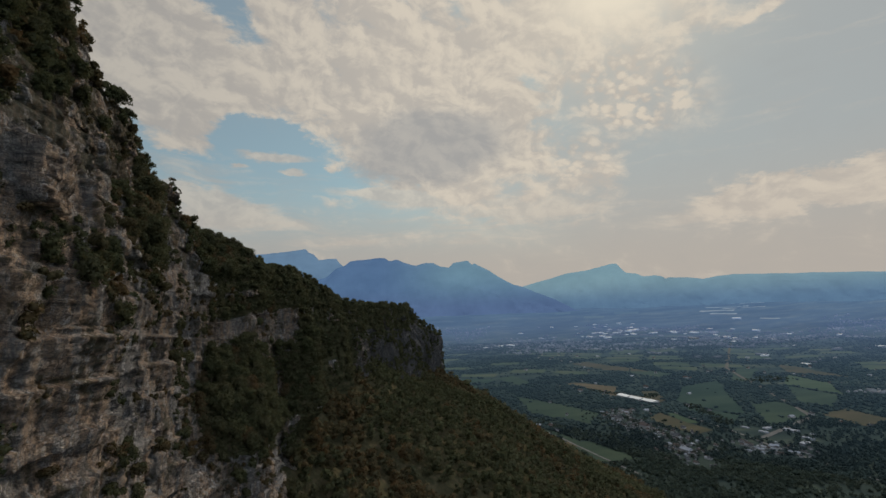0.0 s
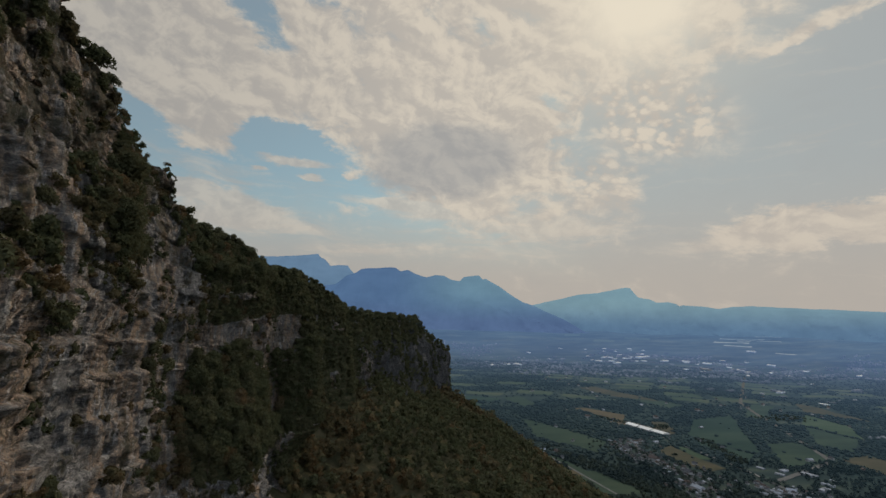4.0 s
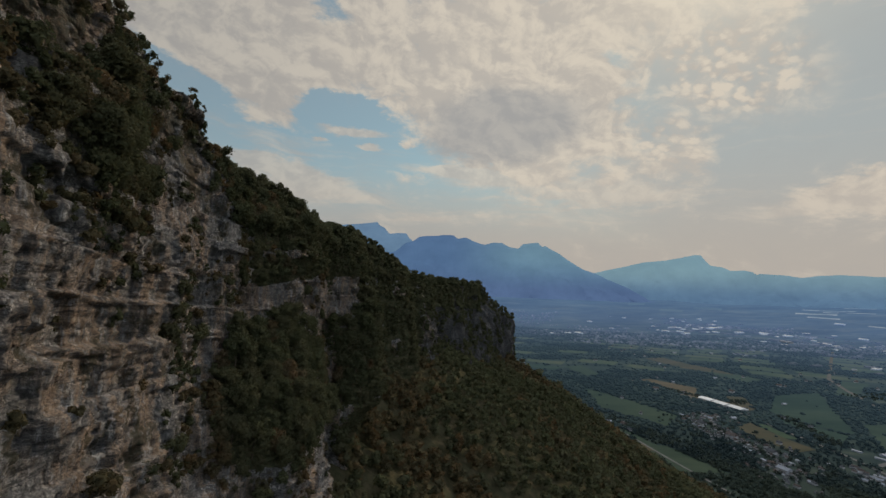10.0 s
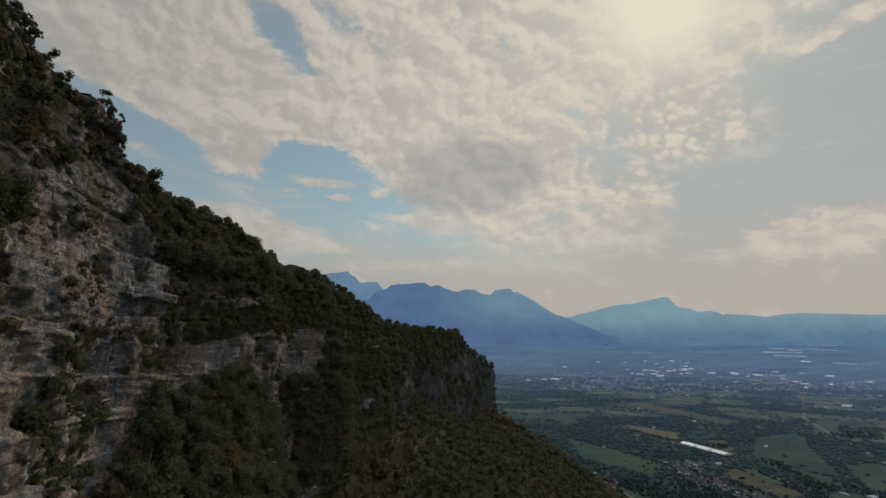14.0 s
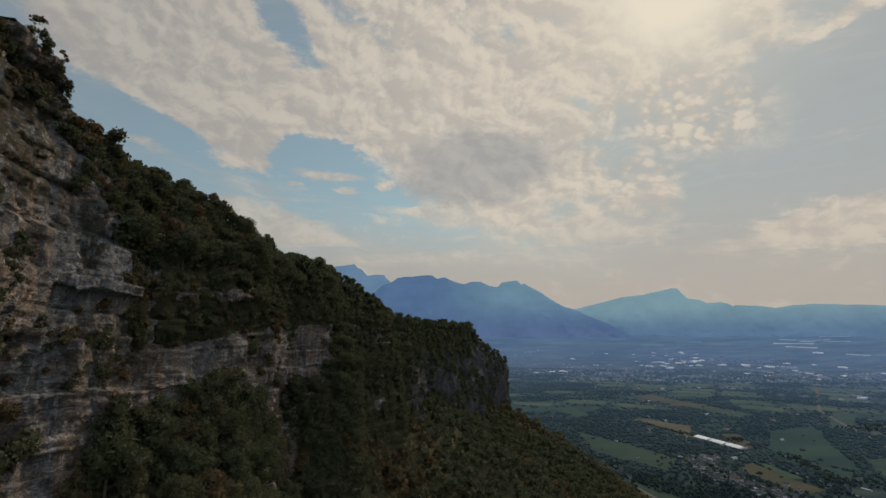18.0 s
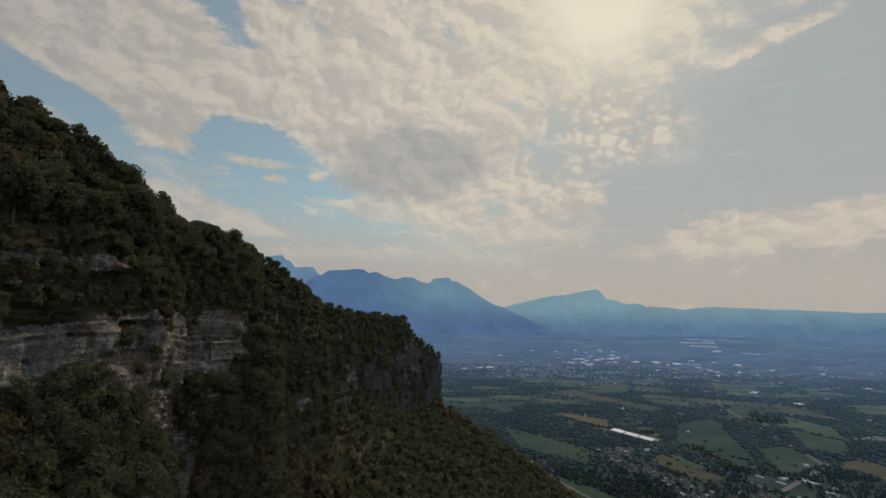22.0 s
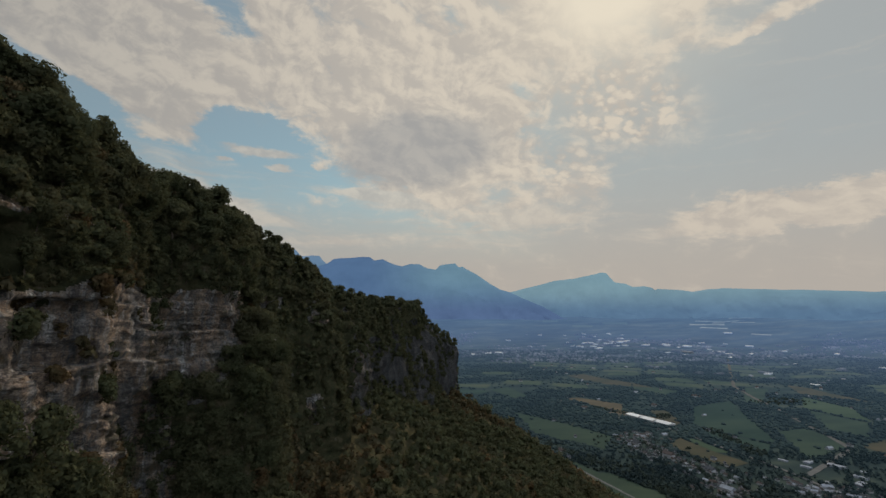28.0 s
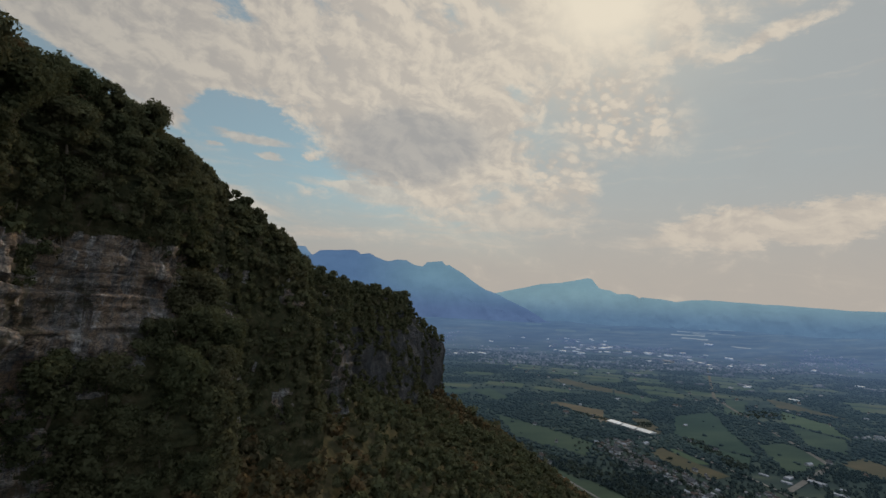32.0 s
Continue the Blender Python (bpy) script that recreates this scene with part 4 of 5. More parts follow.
def plant_cliff():
    rng = np.random.default_rng(5)
    pts = scatter(rng, 17000, s_at(50), s_at(300), tree_cover, 3.2)
    base = wall_point(pts[:, 0], pts[:, 1])
    # crest rows inland
    extra = []
    for s in np.arange(s_at(145), s_at(300), 4.2):
        for d in (2.0, 7.0, 12.0):
            q = s + rng.uniform(-1.8, 1.8)
            p, n = along(q)
            w = wall_point(q, crest(q))
            extra.append((w[0] - n[0] * (d + rng.uniform(-1, 1)), w[1] - n[1] * (d + rng.uniform(-1, 1)), float(crest(q)) - 0.5))
    spots = [tuple(b) for b in base] + extra
    order = sorted(range(len(spots)), key=lambda i: (spots[i][1] - 120) ** 2 * (1 if spots[i][1] > 120 else 0.5) + 2 * (spots[i][2] - 245) ** 2)
    rest = []
    for rank, i in enumerate(order):
        x, y, z = spots[i]
        size = rng.uniform(0.52, 0.84) if i < len(base) else rng.uniform(0.48, 0.70)
        if i < len(base) and z > np.interp(y, CREST_Y, CREST_Z[:39]) - 5:
            size *= 0.72
        if y < 78:
            size *= 0.55
        if 243 < z < 254 and y < 225:
            size *= 0.62
        if rank < 295:
            plant(TREES[rng.integers(5)], (x, y, z - 0.4), rng, size, 0.12)
        else:
            rest.append((x, y, z - 0.4, 9 * size, 5 if y < 245 else 0))
    # low bushes close the canopy between the trees
    fill = scatter(rng, 26000, s_at(126), s_at(300), lambda y, z, s: tree_cover(y, z, s) * np.maximum(ease(243, 245, z), ease(236, 230, y)), 2.0)
    for (x, y, z) in wall_point(fill[:, 0], fill[:, 1]):
        rest.append((x, y, z - 0.5, rng.uniform(2.4, 4.0), 4 if y < 215 else 1))
    for s in np.arange(s_at(143), s_at(300), 1.6):
        for d in (0.0, 2.5, 5.0):
            p, n = along(s)
            w = wall_point(s, crest(s))
            rest.append((w[0] - n[0] * d + rng.uniform(-1, 1), w[1] - n[1] * d + rng.uniform(-1, 1), float(crest(s)) - 0.6, rng.uniform(3.0, 5.2), 4 if w[1] < 215 else 1))
    stand("cliff_wood", rest, LEAF, "dense green wood on the steep wall", "wood")
    pts = scatter(rng, 18000, s_at(22), s_at(236), shrub_cover, 1.5)
    y = np.interp(pts[:, 0], AXIS_S, AXIS[:, 1])
    cover = tree_cover(y, pts[:, 1], pts[:, 0])
    pts = pts[cover < 0.6]
    base = wall_point(pts[:, 0], pts[:, 1])
    take = rng.permutation(len(base))
    far = []
    for rank, i in enumerate(take):
        x, y, z = base[i]
        size = rng.uniform(0.6, 1.5)
        if rank < 298:
            plant(SHRUBS[rng.integers(4)], (x, y, z - 0.2), rng, size, 0.35)
        else:
            far.append((x, y, z - 0.3, 2.6 * size, 4 if y < 150 else 1))
    kind = rng.uniform(0, 1, len(far)) < 0.4
    stand("ledge_scrub", [f for f, q in zip(far, kind) if q], LEAF_DRY, "rust-brown scrub on the rock ledges", "scrub")
    stand("ledge_bushes", [f for f, q in zip(far, kind) if not q], LEAF_DARK, "dark green bushes on the rock ledges", "bushes")
    # the far wall up to the headland and round it
    pts = scatter(rng, 26000, s_at(300), s_at(528) + 120, tree_cover, 3.3)
    base = wall_point(pts[:, 0], pts[:, 1])
    rest = [(x, y, z - 0.5, rng.uniform(4.5, 8.0), 0 if y < 380 else 1) for x, y, z in base]
    for s in np.arange(s_at(300), s_at(528) + 160, 4.6):
        for d in (1.0, 6, 11, 17):
            q = s + rng.uniform(-2, 2)
            p, n = along(q)
            w = wall_point(q, crest(q))
            rest.append((w[0] - n[0] * d, w[1] - n[1] * d, float(crest(q)) - 1.0, rng.uniform(5, 8), 1))
    stand("headland_wood", rest, LEAF_DARK, "dark green wood covering the far wall and headland", "wood")


def plant_scree():
    rng = np.random.default_rng(8)
    gx, gy = np.meshgrid(np.arange(-70, 420, 5.8), np.arange(-40, 1150, 5.8))
    x, y = (gx + rng.uniform(-2.8, 2.8, gx.shape)).ravel(), (gy + rng.uniform(-2.8, 2.8, gy.shape)).ravel()
    d, s = wall_distance(x, y)
    reach = (foot(s) - 4) / SCREE + 22 * fbm(x / 80, y / 80, 3, 401)
    keep = (d > 1) & (d < reach) & ((y > 105) | (rng.uniform(0, 1, len(x)) < 0.35))
    x, y = x[keep], y[keep]
    z = ground_height(x, y)
    kinds = fbm(x / 45, y / 45, 3, 411) + rng.uniform(-0.5, 0.5, len(x))
    dist = np.hypot(x + 15, y - 100)
    for name, material, sel, label in (("scree_wood", LEAF, kinds > 0.26, "green deciduous wood on the scree slope"),
                                       ("scree_wood_dry", LEAF_DRY, kinds < -0.22, "browning trees on the scree slope"),
                                       ("scree_wood_dark", LEAF_DARK, (kinds <= 0.26) & (kinds >= -0.22), "dark green trees on the scree slope")):
        stand(name, [(a, b, c - 0.5, rng.uniform(5.0, 11.0), (0 if q < 190 else 1 if q < 420 else 2) if b > 130 else 2) for a, b, c, q in zip(x[sel], y[sel], z[sel], dist[sel])], material, label)


plant_cliff()
plant_scree()
for i, template in enumerate(TREES):
    q = s_at(146 + 9 * i)
    w = wall_point(q, crest(q))
    template.location, template.scale = (w[0] - 3, w[1], float(crest(q)) - 0.6), (0.5, 0.5, 0.5)
for i, template in enumerate(SHRUBS):
    template.location = wall_point(s_at(64 + 11 * i), 262.0 - 3 * i)


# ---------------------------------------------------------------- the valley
# the fields too have the distance haze painted in as emission
FIELD_GREEN = hazed_land("field_green", ((0.032, 0.045, 0.034), (0.040, 0.055, 0.039), (0.050, 0.064, 0.043)), 1.0, False)
FIELD_DARK = hazed_land("field_dark_green", ((0.028, 0.042, 0.033), (0.034, 0.050, 0.038), (0.042, 0.058, 0.042)), 1.0, False)
FIELD_OCHRE = hazed_land("field_ochre", ((0.046, 0.048, 0.032), (0.062, 0.056, 0.036), (0.078, 0.066, 0.042)), 1.0, False)
FIELD_BRIGHT = hazed_land("field_bright_green", ((0.042, 0.058, 0.036), (0.051, 0.069, 0.042), (0.060, 0.077, 0.047)), 1.0, False)
FIELD_STUBBLE = hazed_land("field_stubble", ((0.060, 0.052, 0.034), (0.084, 0.068, 0.042), (0.110, 0.086, 0.052)), 1.0, False)
ASPHALT = plain("asphalt", (0.13, 0.127, 0.12), 0.2, 0.1)
WALL_PALE = plain("plaster_pale", (0.33, 0.32, 0.31), 0.15, 0.4)
ROOF_GREY = plain("roof_grey", (0.075, 0.075, 0.078), 0.3, 0.6)
ROOF_BROWN = plain("roof_brown", (0.09, 0.072, 0.064), 0.3, 0.6)
ROOF_WHITE = plain("roof_white", (0.62, 0.60, 0.57), 0.08, 0.2, 0.5)
ROOF_PALE = plain("roof_pale", (0.25, 0.26, 0.28), 0.2, 0.2, 0.5)



PLOTS = []


def field(corners, material, label):
    """A plot of land lying on the ground between four corners, with uneven edges."""
    q = np.array(corners, float)
    PLOTS.append(q)
    n = int(max(5, min(30, np.hypot(*(q[1] - q[0])) / 10)))
    m = int(max(5, min(30, np.hypot(*(q[3] - q[0])) / 10)))
    u, v = (a[..., None] for a in np.meshgrid(np.linspace(0, 1, n), np.linspace(0, 1, m), indexing="ij"))
    P = (q[0] * (1 - u) + q[1] * u) * (1 - v) + (q[3] * (1 - u) + q[2] * u) * v
    wave = 5.0 * fbm(P[..., 0] / 60, P[..., 1] / 60, 3, 705)[..., None]
    P = P + wave * np.array((0.8, 0.6))
    V = np.concatenate([P, (ground_height(P[..., 0], P[..., 1]) + 0.6)[..., None]], -1).reshape(-1, 3)
    ob = new("field", mesh_from("field", V, grid_faces(n, m)[:, ::-1], material, True))
    return tagged(ob, label, "field", kind="structure")


def in_plots(x, y, grow=0.0):
    """Whether points lie on any field."""
    hit = np.zeros(x.shape, bool)
    for q in PLOTS:
        c = q.mean(0)
        p = c + (q - c) * (1 + grow)
        turn = np.sign((p[1, 0] - p[0, 0]) * (p[2, 1] - p[1, 1]) - (p[1, 1] - p[0, 1]) * (p[2, 0] - p[1, 0]))
        own = np.ones(x.shape, bool)
        for a, b in zip(p, np.roll(p, -1, 0)):
            own &= turn * ((b[0] - a[0]) * (y - a[1]) - (b[1] - a[1]) * (x - a[0])) > 0
        hit |= own
    return hit


def road(name, points, width, label):
    p = np.array(points, float)
    d = np.r_[0, np.cumsum(np.hypot(*np.diff(p, axis=0).T))]
    s = np.arange(0, d[-1], 12.0)
    q = np.stack([np.interp(s, d, p[:, 0]), np.interp(s, d, p[:, 1])], -1)
    t = np.gradient(q, axis=0)
    t /= np.linalg.norm(t, axis=1)[:, None]
    n = np.stack([-t[:, 1], t[:, 0]], -1)
    rows = []
    for o in (-0.5, 0, 0.5):
        w = q + n * width * o
        rows.append(np.c_[w, ground_height(w[:, 0], w[:, 1]) + 0.9])
    V = np.array(rows)
    return tagged(new(name, mesh_from(name, V.reshape(-1, 3), grid_faces(3, len(q)), ASPHALT, True)), label, "road", kind="structure")


def box_mesh(name, w, l, h, material):
    bm = bmesh.new()
    bmesh.ops.create_cube(bm, size=1)
    for v in bm.verts:
        v.co = Vector((v.co.x * w, v.co.y * l, (v.co.z + 0.5) * h - 0.8 * (v.co.z < 0)))
    me = bpy.data.meshes.new(name)
    bm.to_mesh(me)
    bm.free()
    me.materials.append(material)
    return me


def gable_mesh(name, w, l, h, rise, over, material):
    """A pitched roof with eaves and thickness."""
    x, y = w / 2 + over, l / 2 + over
    v = [(-x, -y, h - 0.3), (x, -y, h - 0.3), (0, -y, h + rise), (-x, y, h - 0.3), (x, y, h - 0.3), (0, y, h + rise)]
    bm = bmesh.new()
    b = [bm.verts.new(p) for p in v]
    c = [bm.verts.new((p[0], p[1], p[2] + 0.35)) for p in v]
    for f in ((0, 2, 5, 3), (2, 1, 4, 5)):
        bm.faces.new([c[i] for i in f])
        bm.faces.new([b[i] for i in reversed(f)])
    for i, j in ((0, 2), (2, 1), (1, 4), (4, 5), (5, 3), (3, 0)):
        bm.faces.new((b[i], b[j], c[j], c[i]))
    bm.faces.new((b[0], b[1], b[2]))
    bm.faces.new((b[3], b[5], b[4]))
    me = bpy.data.meshes.new(name)
    bm.normal_update()
    bm.to_mesh(me)
    bm.free()
    me.materials.append(material)
    return me


def make_building(name, w, l, h, rise, wall, roof, label, category, group, chimney=False):
    root = new(name)
    root.empty_display_size = 2
    body = new("wall", box_mesh("wall", w, l, h, wall))
    top = new("roof", gable_mesh("roof", w, l, h, rise, 0.5, roof))
    body.parent = top.parent = root
    if chimney:
        stack = new("chimney", box_mesh("chimney", 0.9, 0.9, rise + 1.2, wall))
        stack.location = (w * 0.2, l * 0.2, h)
        stack.parent = root
    return tagged(root, label, category, group)


def put_on_ground(template, x, y, turn, size=1.0):
    z = float(ground_height(np.array([x]), np.array([y]))[0])
    return copy_thing(template, Matrix.Translation((x, y, z)) @ Matrix.Rotation(radians(turn), 4, "Z") @ Matrix.Diagonal((size, size, size, 1)))


def settle(template, x, y, turn):
    template.location = (x, y, float(ground_height(np.array([x]), np.array([y]))[0]))
    template.rotation_euler = (0, 0, radians(turn))


def build_valley():
    rng = np.random.default_rng(21)
    field([(470, 1206), (538, 1060), (580, 1104), (512, 1226)], FIELD_STUBBLE, "ochre stubble field round the white sheds")
    field([(548, 1132), (584, 1116), (625, 1232), (588, 1238)], FIELD_OCHRE, "ochre field behind a row of trees")
    field([(432, 1380), (505, 1216), (556, 1310), (470, 1395)], FIELD_STUBBLE, "dry ochre field beyond the white sheds")
    field([(580, 1770), (655, 1548), (745, 1500), (650, 1800)], FIELD_OCHRE, "brown ploughed field between woods")
    field([(660, 1540), (725, 1400), (790, 1440), (750, 1500)], FIELD_GREEN, "green pasture between woods")
    field([(258, 1245), (250, 1050), (336, 930), (385, 1010)], FIELD_GREEN, "long green meadow below the village wood")
    field([(262, 822), (290, 826), (330, 715), (262, 712)], FIELD_GREEN, "green meadow at the foot of the scree")
    field([(226, 936), (252, 898), (284, 812), (266, 800)], FIELD_GREEN, "narrow green strip beside the wood")
    field([(246, 830), (262, 832), (272, 766), (256, 776)], FIELD_STUBBLE, "bare ochre clearing at the edge of the wood")
    field([(456, 946), (505, 985), (524, 838), (474, 815)], FIELD_OCHRE, "ochre field beside the village road")
    field([(508, 986), (530, 972), (539, 896), (516, 900)], FIELD_BRIGHT, "green strip beside the village road")
    field([(700, 1245), (830, 1290), (652, 930), (590, 1075)], FIELD_DARK, "wide dark green pasture")
    field([(586, 1050), (640, 935), (600, 888), (570, 990)], FIELD_DARK, "dark green meadow below a hedge")
    field([(1205, 1535), (1230, 1480), (1190, 1250), (1110, 1380)], FIELD_OCHRE, "pale dry field above a green meadow")
    field([(1078, 1345), (1075, 1200), (975, 1058), (950, 1200)], FIELD_BRIGHT, "bright green meadow among hedges")
    field([(825, 1004), (940, 1180), (960, 1050), (860, 960)], FIELD_GREEN, "green pasture among hedges")
    field([(719, 1007), (790, 1024), (782, 914), (640, 855)], FIELD_GREEN, "green meadow by the works yard")
    field([(786, 910), (870, 940), (880, 850), (800, 830)], FIELD_OCHRE, "pale ochre field among hedges")
    field([(1020, 1480), (1085, 1466), (890, 1258), (850, 1272)], FIELD_GREEN, "green field between two copses")
    field([(262, 1530), (300, 1400), (345, 1420), (320, 1560)], FIELD_GREEN, "small green field below the headland")
    # plots farther off, between copses and hedges
    kinds = [(FIELD_GREEN, "green pasture among hedges"), (FIELD_DARK, "dark green pasture among hedges"), (FIELD_OCHRE, "dry ochre field among hedges"), (FIELD_BRIGHT, "bright green meadow among hedges")]
    ca, sa = math.cos(radians(24)), math.sin(radians(24))
    for i in range(-20, 24):
        for j in range(-8, 30):
            u, v = i * 150 + rng.uniform(-15, 15), 500 + j * 95 + rng.uniform(-10, 10)
            cx, cy = u * ca + v * sa, -u * sa + v * ca
            r, az = math.hypot(cx, cy - 140), math.degrees(math.atan2(cx, cy))
            if not (1050 < r < 2400 and -2 < az < 54) or fbm(np.array(cx / 190), np.array(cy / 130), 4, 601) > -0.12:
                continue
            if in_plots(np.array([cx, cx + 60, cx - 60]), np.array([cy, cy, cy]), 0.3).any():
                continue
            half = [(-66, -38), (66, -38), (66, 38), (-66, 38)]
            quad = [(cx + (a * ca + b * sa) * rng.uniform(0.7, 1.0), cy + (-a * sa + b * ca) * rng.uniform(0.7, 1.0)) for a, b in half]
            pick = kinds[rng.choice(4, p=(0.36, 0.44, 0.10, 0.10))]
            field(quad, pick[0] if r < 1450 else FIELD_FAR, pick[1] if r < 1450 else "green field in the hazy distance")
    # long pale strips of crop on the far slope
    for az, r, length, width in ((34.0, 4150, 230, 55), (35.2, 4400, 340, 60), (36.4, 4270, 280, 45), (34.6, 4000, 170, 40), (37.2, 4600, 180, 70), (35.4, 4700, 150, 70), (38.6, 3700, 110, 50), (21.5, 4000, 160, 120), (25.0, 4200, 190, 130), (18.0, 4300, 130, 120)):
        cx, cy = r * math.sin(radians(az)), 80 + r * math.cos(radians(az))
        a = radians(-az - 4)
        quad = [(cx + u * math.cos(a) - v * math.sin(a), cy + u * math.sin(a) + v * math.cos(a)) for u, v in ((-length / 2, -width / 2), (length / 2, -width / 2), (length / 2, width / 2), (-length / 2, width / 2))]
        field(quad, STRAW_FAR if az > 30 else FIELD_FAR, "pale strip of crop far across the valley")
    road("road_main", [(400, 1360), (478, 1200), (524, 1045), (533, 976), (546, 902), (551, 821), (553, 770), (558, 717), (575, 600), (600, 420), (700, 200)], 6, "pale country road along the village")
    road("road_village", [(470, 1170), (440, 1010), (420, 930), (425, 860), (432, 800), (425, 745), (403, 695)], 5, "narrow village street")
    road("road_lane", [(225, 1090), (213, 1002), (235, 915), (257, 840), (285, 712), (300, 640)], 4, "pale lane along the foot of the scree")
    road("road_far", [(571, 784), (760, 900), (1000, 1500), (1500, 2200)], 9, "pale road across the valley")
    # the three long white sheds
    shed = make_building("long_shed", 21, 33, 4.5, 2.2, WALL_PALE, ROOF_WHITE, "long low shed with a white roof in an ochre field", "shed", "white sheds in a row")
    ux, uy = 0.315, -0.949
    turn = math.degrees(math.atan2(-ux, uy))
    for i in range(1, 3):
        put_on_ground(shed, 510 + ux * 39.5 * i, 1162 + uy * 39.5 * i, turn)
    settle(shed, 510, 1162, turn)
    # the village
    kinds = [make_building("house", w, l, h, r, WALL_PALE, roof, lab, "house", "village houses", True) for w, l, h, r, roof, lab in (
        (9, 12, 5.5, 3.4, ROOF_GREY, "pale village house with a grey pitched roof"),
        (10, 16, 6.0, 3.8, ROOF_BROWN, "pale village house with a brown tiled roof"),
        (8, 10, 4.8, 3.0, ROOF_GREY, "small pale house with a grey roof"),
        (10, 16, 5.0, 2.6, ROOF_PALE, "farmhouse with a pale metal roof"))]
    street = np.array([(440, 1015), (400, 965), (415, 900), (425, 860), (440, 820), (425, 770), (408, 725), (400, 680)], float)
    d = d_mark = np.r_[0, np.cumsum(np.hypot(*np.diff(street, axis=0).T))]
    d_street = d[-1]
    for i in range(230):
        q = rng.uniform(0, d[-1])
        x, y = np.interp(q, d, street[:, 0]), np.interp(q, d, street[:, 1])
        put_on_ground(kinds[rng.choice(4, p=(0.40, 0.20, 0.28, 0.12))], x + rng.normal() * 22, y + rng.normal() * 16, rng.uniform(-30, 60), rng.uniform(0.32, 0.5))
    for i in range(60):
        q = rng.uniform(0, 1)
        put_on_ground(kinds[rng.integers(4)], 490 + 90 * q + rng.normal() * 14, 750 - 40 * q + rng.normal() * 22, rng.uniform(-30, 60), rng.uniform(0.32, 0.5))
    for i in range(70):
        r, a = rng.uniform(900, 2200), radians(rng.uniform(12, 50))
        put_on_ground(kinds[rng.integers(4)], r * math.sin(a), r * math.cos(a), rng.uniform(0, 180), rng.uniform(0.55, 0.8))
    for k, (x, y) in zip(kinds, ((402, 950), (418, 880), (438, 806), (412, 735))):
        settle(k, x, y, 20)
    # works yard and warehouses
    hall = make_building("warehouse", 26, 52, 8, 2.0, ROOF_PALE, ROOF_PALE, "large grey warehouse with a flat pale roof", "warehouse", "warehouses in the valley")
    white = make_building("warehouse", 30, 60, 8, 1.5, ROOF_PALE, ROOF_WHITE, "large warehouse with a bright white roof", "warehouse", "warehouses in the valley")
    for x, y, a, k, size in ((590, 850, 25, hall, 0.45), (600, 818, 25, hall, 0.5), (622, 838, 115, hall, 0.6), (648, 815, 25, hall, 0.8), (640, 770, 25, hall, 0.6), (668, 790, 25, hall, 0.4), (612, 745, 115, hall, 0.7)):
        put_on_ground(k, x, y, a, size * 0.52)
    # far roofs and warehouses, with haze painted in as emission
    white.children[1].data.materials[0] = ROOFS_FAR
    hall_far = make_building("warehouse", 26, 52, 8, 2.0, TOWN_FAR, TOWN_FAR, "large grey warehouse in the hazy distance", "warehouse", "warehouses in the valley")
    for az, r, wide, long, count in ((24, 3250, 2.0, 180, 34), (30, 3050, 3.5, 160, 46), (36, 3050, 4.0, 220, 36), (22, 3500, 2.0, 100, 14), (13, 2600, 2.5, 120, 10), (17, 3300, 4.0, 200, 12), (46, 2500, 4.0, 150, 14), (38, 2050, 5.0, 130, 10)):
        for i in range(count):
            a, q = radians(az + rng.normal() * wide), r + rng.normal() * long
            put_on_ground(white if rng.uniform() < 0.34 else hall_far, q * math.sin(a), 80 + q * math.cos(a), rng.choice((-62, 28)) + rng.uniform(-8, 8), rng.uniform(0.3, 0.8))
    settle(hall_far, 1480, 2560, 20)
    settle(hall, 1500, 2500, 20)
    settle(white, 1340, 2900, 110)
    # the far town: small pale houses, roof and wall together
    V, F, base = [], [], 0
    w0 = np.array([(-1, -1, -0.3), (1, -1, -0.3), (1, 1, -0.3), (-1, 1, -0.3), (-1, -1, 0.8), (1, -1, 0.8), (1, 1, 0.8), (-1, 1, 0.8), (0, -1, 1.4), (0, 1, 1.4)])
    f0 = np.array([(0, 1, 5), (0, 5, 4), (1, 2, 6), (1, 6, 5), (2, 3, 7), (2, 7, 6), (3, 0, 4), (3, 4, 7), (4, 5, 8), (6, 7, 9), (4, 8, 9), (4, 9, 7), (5, 6, 9), (5, 9, 8)])
    r, a = rng.uniform(1450, 3900, 6500), np.radians(rng.uniform(2, 56, 6500))
    x, y = r * np.sin(a), r * np.cos(a)
    keep = fbm(x / 330, y / 330, 3, 501) + 0.25 * ease(1800, 2800, r) > 0.38
    x, y = x[keep], y[keep]
    z = ground_height(x, y)
    for p, q, h in zip(x, y, z):
        t = rng.uniform(0, 3.14)
        k = rng.uniform(2.0, 4.6)
        c, s_ = math.cos(t), math.sin(t)
        v = w0 * (k, k * 1.5, 5)
        V.append(np.stack([v[:, 0] * c - v[:, 1] * s_ + p, v[:, 0] * s_ + v[:, 1] * c + q, v[:, 2] + h], -1))
        F.append(f0 + base)
        base += 10
    tagged(new("far_town", mesh_from("far_town", np.concatenate(V), np.concatenate(F), TOWN_FAR)), "small pale houses of a town far down the valley", "town", kind="stuff")
    # copses and hedges
    n = 62000
    r, a = 480 + 2500 * rng.uniform(0, 1, n) ** 1.25, np.radians(rng.uniform(-4, 56, n))
    x, y = r * np.sin(a), r * np.cos(a)
    d, s = wall_distance(x, y)
    wood = fbm(x / 190, y / 130, 4, 601)
    keep = ((wood > -0.30) | (rng.uniform(0, 1, n) < 0.35)) & (d > (foot(s) - 10) / SCREE)
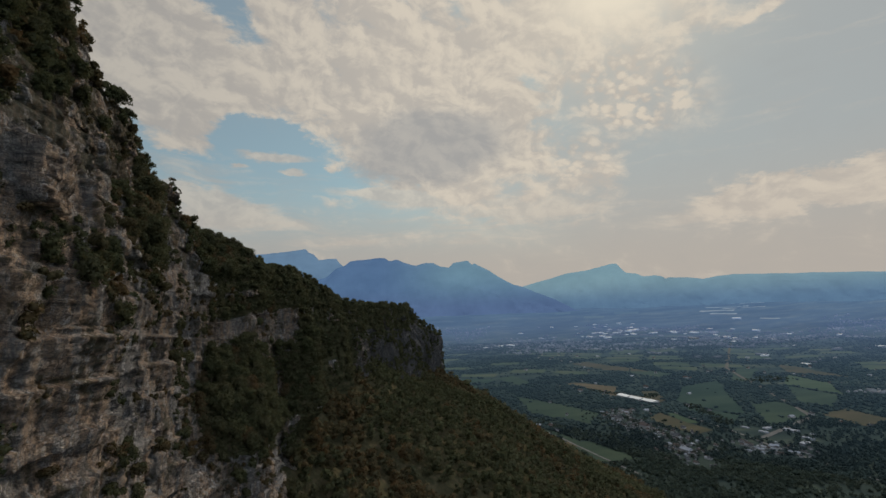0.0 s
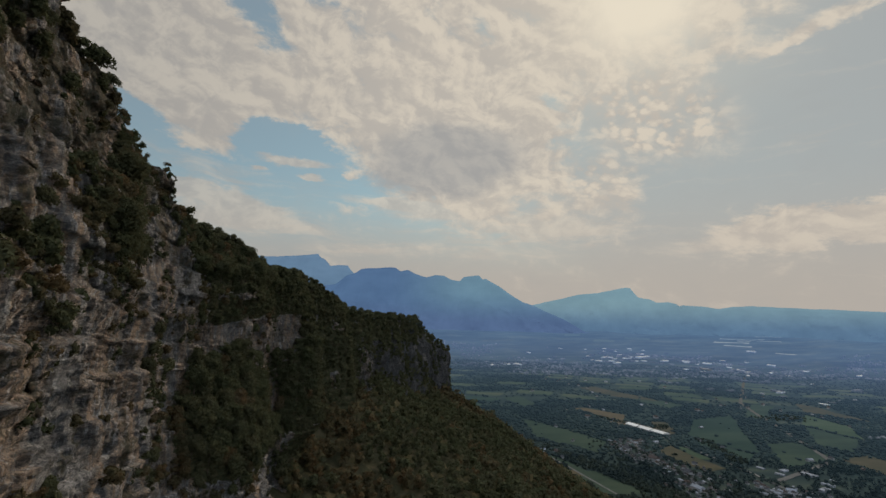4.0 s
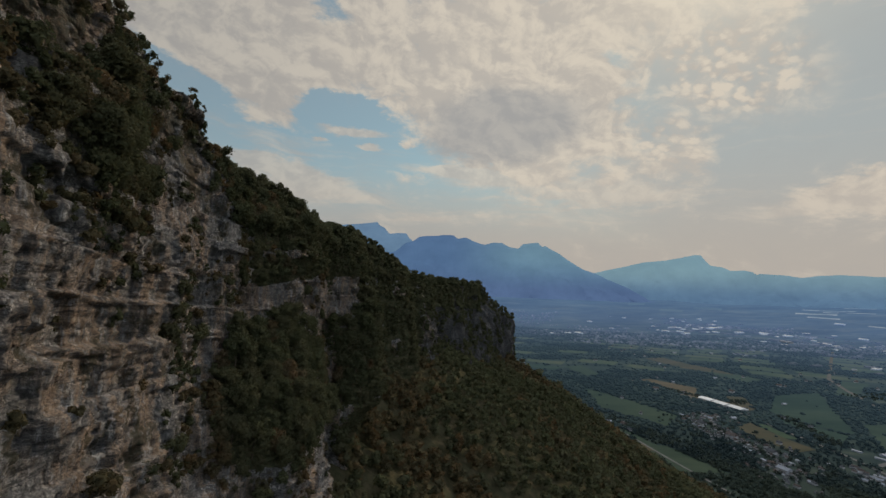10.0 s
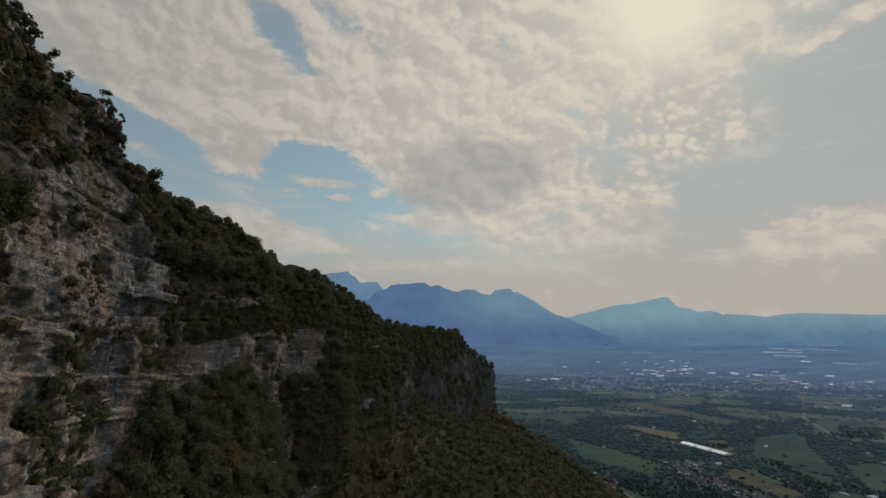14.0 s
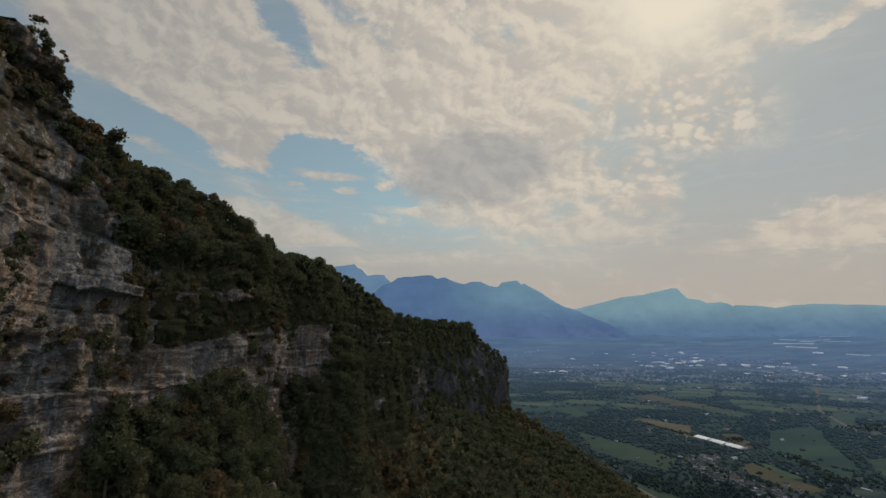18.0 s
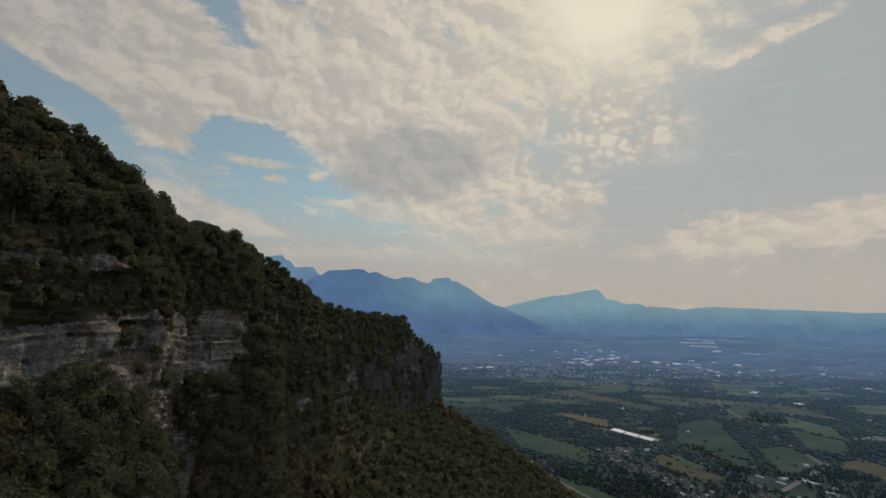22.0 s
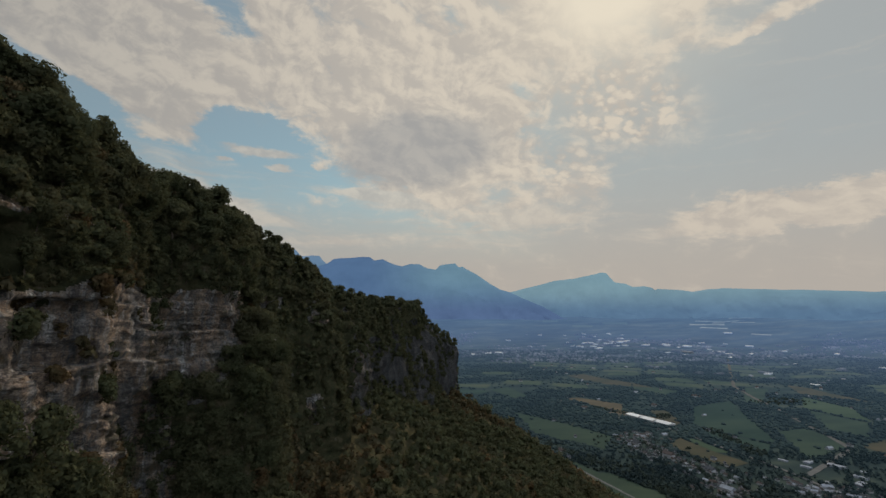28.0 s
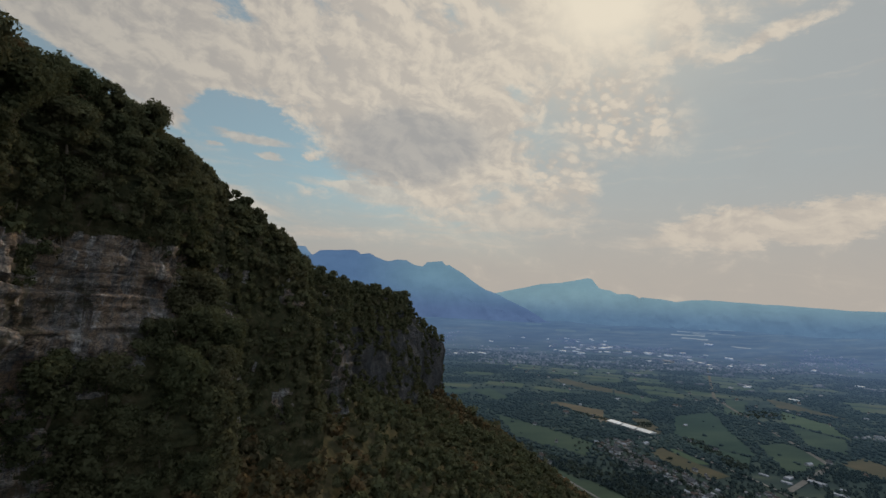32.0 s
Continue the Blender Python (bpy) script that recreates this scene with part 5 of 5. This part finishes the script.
    keep &= (r < 1500) | (wood > 0.0) | (rng.uniform(0, 1, n) < 0.3)
    keep &= ~in_plots(x, y) | (rng.uniform(0, 1, n) < 0.008)
    for cx, cy, rad in ((590, 815, 42), (520, 745, 26)):
        keep &= (x - cx) ** 2 + (y - cy) ** 2 > rad ** 2
    for q in np.linspace(0, d_street, 14):
        keep &= (x - np.interp(q, d_mark, street[:, 0])) ** 2 + (y - np.interp(q, d_mark, street[:, 1])) ** 2 > 26 ** 2
    x, y = x[keep], y[keep]
    z = ground_height(x, y)
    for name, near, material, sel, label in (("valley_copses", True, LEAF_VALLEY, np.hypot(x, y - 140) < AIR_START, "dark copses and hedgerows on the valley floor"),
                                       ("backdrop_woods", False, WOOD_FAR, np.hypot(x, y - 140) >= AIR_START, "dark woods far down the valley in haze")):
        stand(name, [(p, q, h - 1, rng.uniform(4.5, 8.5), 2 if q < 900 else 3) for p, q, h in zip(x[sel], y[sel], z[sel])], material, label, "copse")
    trees = []
    for x0, y0, x1, y1, wide, count in ((228, 1010, 304, 836, 11, 190), (330, 830, 352, 715, 11, 150), (605, 1050, 575, 870, 9, 110), (880, 1250, 1020, 1290, 18, 90), (560, 1140, 590, 1180, 9, 30), (455, 1270, 510, 1180, 6, 40)):
        for i in range(count):
            f = rng.uniform(0, 1)
            trees.append((x0 + (x1 - x0) * f + rng.normal() * wide, y0 + (y1 - y0) * f + rng.normal() * wide))
    for i in range(260):
        q = rng.uniform(0, 1)
        trees.append((400 + 30 * q + rng.normal() * 30, 1010 - 330 * q + rng.normal() * 20))
    t = np.array(trees)
    h = ground_height(t[:, 0], t[:, 1])
    stand("valley_wood_strips", [(p, q, k - 1, rng.uniform(4.5, 8), 2) for (p, q), k in zip(trees, h)], LEAF_VALLEY, "dark strips of wood between the fields", "wood strip")


build_valley()


# ---------------------------------------------------------------- loose-edged blocks on the near wall
def slab_mesh(seed):
    """A broken slab of limestone, about one metre wide."""
    rng = np.random.default_rng(seed)
    bm = bmesh.new()
    for i in range(15):
        p = rng.uniform(-0.5, 0.5, 3)
        big = np.abs(p).argmax()
        p[big] = 0.5 * np.sign(p[big])
        bm.verts.new(Vector((p[0] * 1.0, p[1] * 0.7, p[2] * 0.5)))
    bmesh.ops.convex_hull(bm, input=bm.verts)
    loose = [v for v in bm.verts if not v.link_faces]
    bmesh.ops.delete(bm, geom=loose, context="VERTS")
    me = bpy.data.meshes.new("rock_slab")
    bm.to_mesh(me)
    bm.free()
    me.materials.append(ROCK)
    return me


def lay_slabs():
    rng = np.random.default_rng(77)
    kinds = [slab_mesh(900 + i) for i in range(8)]
    for owner, y0, y1, count in (("cliff_near", 34, 148, 190), ("cliff_middle", 152, 236, 100)):
        wall = bpy.data.objects[owner]
        made = 0
        while made < count:
            s, z = rng.uniform(s_at(y0), s_at(y1)), rng.uniform(212, 296)
            y = np.interp(s, AXIS_S, AXIS[:, 1])
            if z > crest(s) - 4 or tree_cover(y, z, s) > 0.3:
                continue
            p, n = along(s)
            w = wall_point(s, z)
            ob = new("rock_slab", kinds[rng.integers(8)])
            ob.parent = wall
            size = rng.uniform(0.8, 2.6)
            ob.location = (w[0] - n[0] * 0.1, w[1] - n[1] * 0.1, z)
            ob.rotation_euler = (rng.uniform(-0.15, 0.15), rng.uniform(-0.2, 0.2), math.atan2(n[1], n[0]) + math.pi / 2 + rng.uniform(-0.3, 0.3))
            ob.scale = (size * rng.uniform(0.8, 1.6), size * rng.uniform(0.4, 0.7), size * rng.uniform(0.5, 1.3))
            made += 1


lay_slabs()
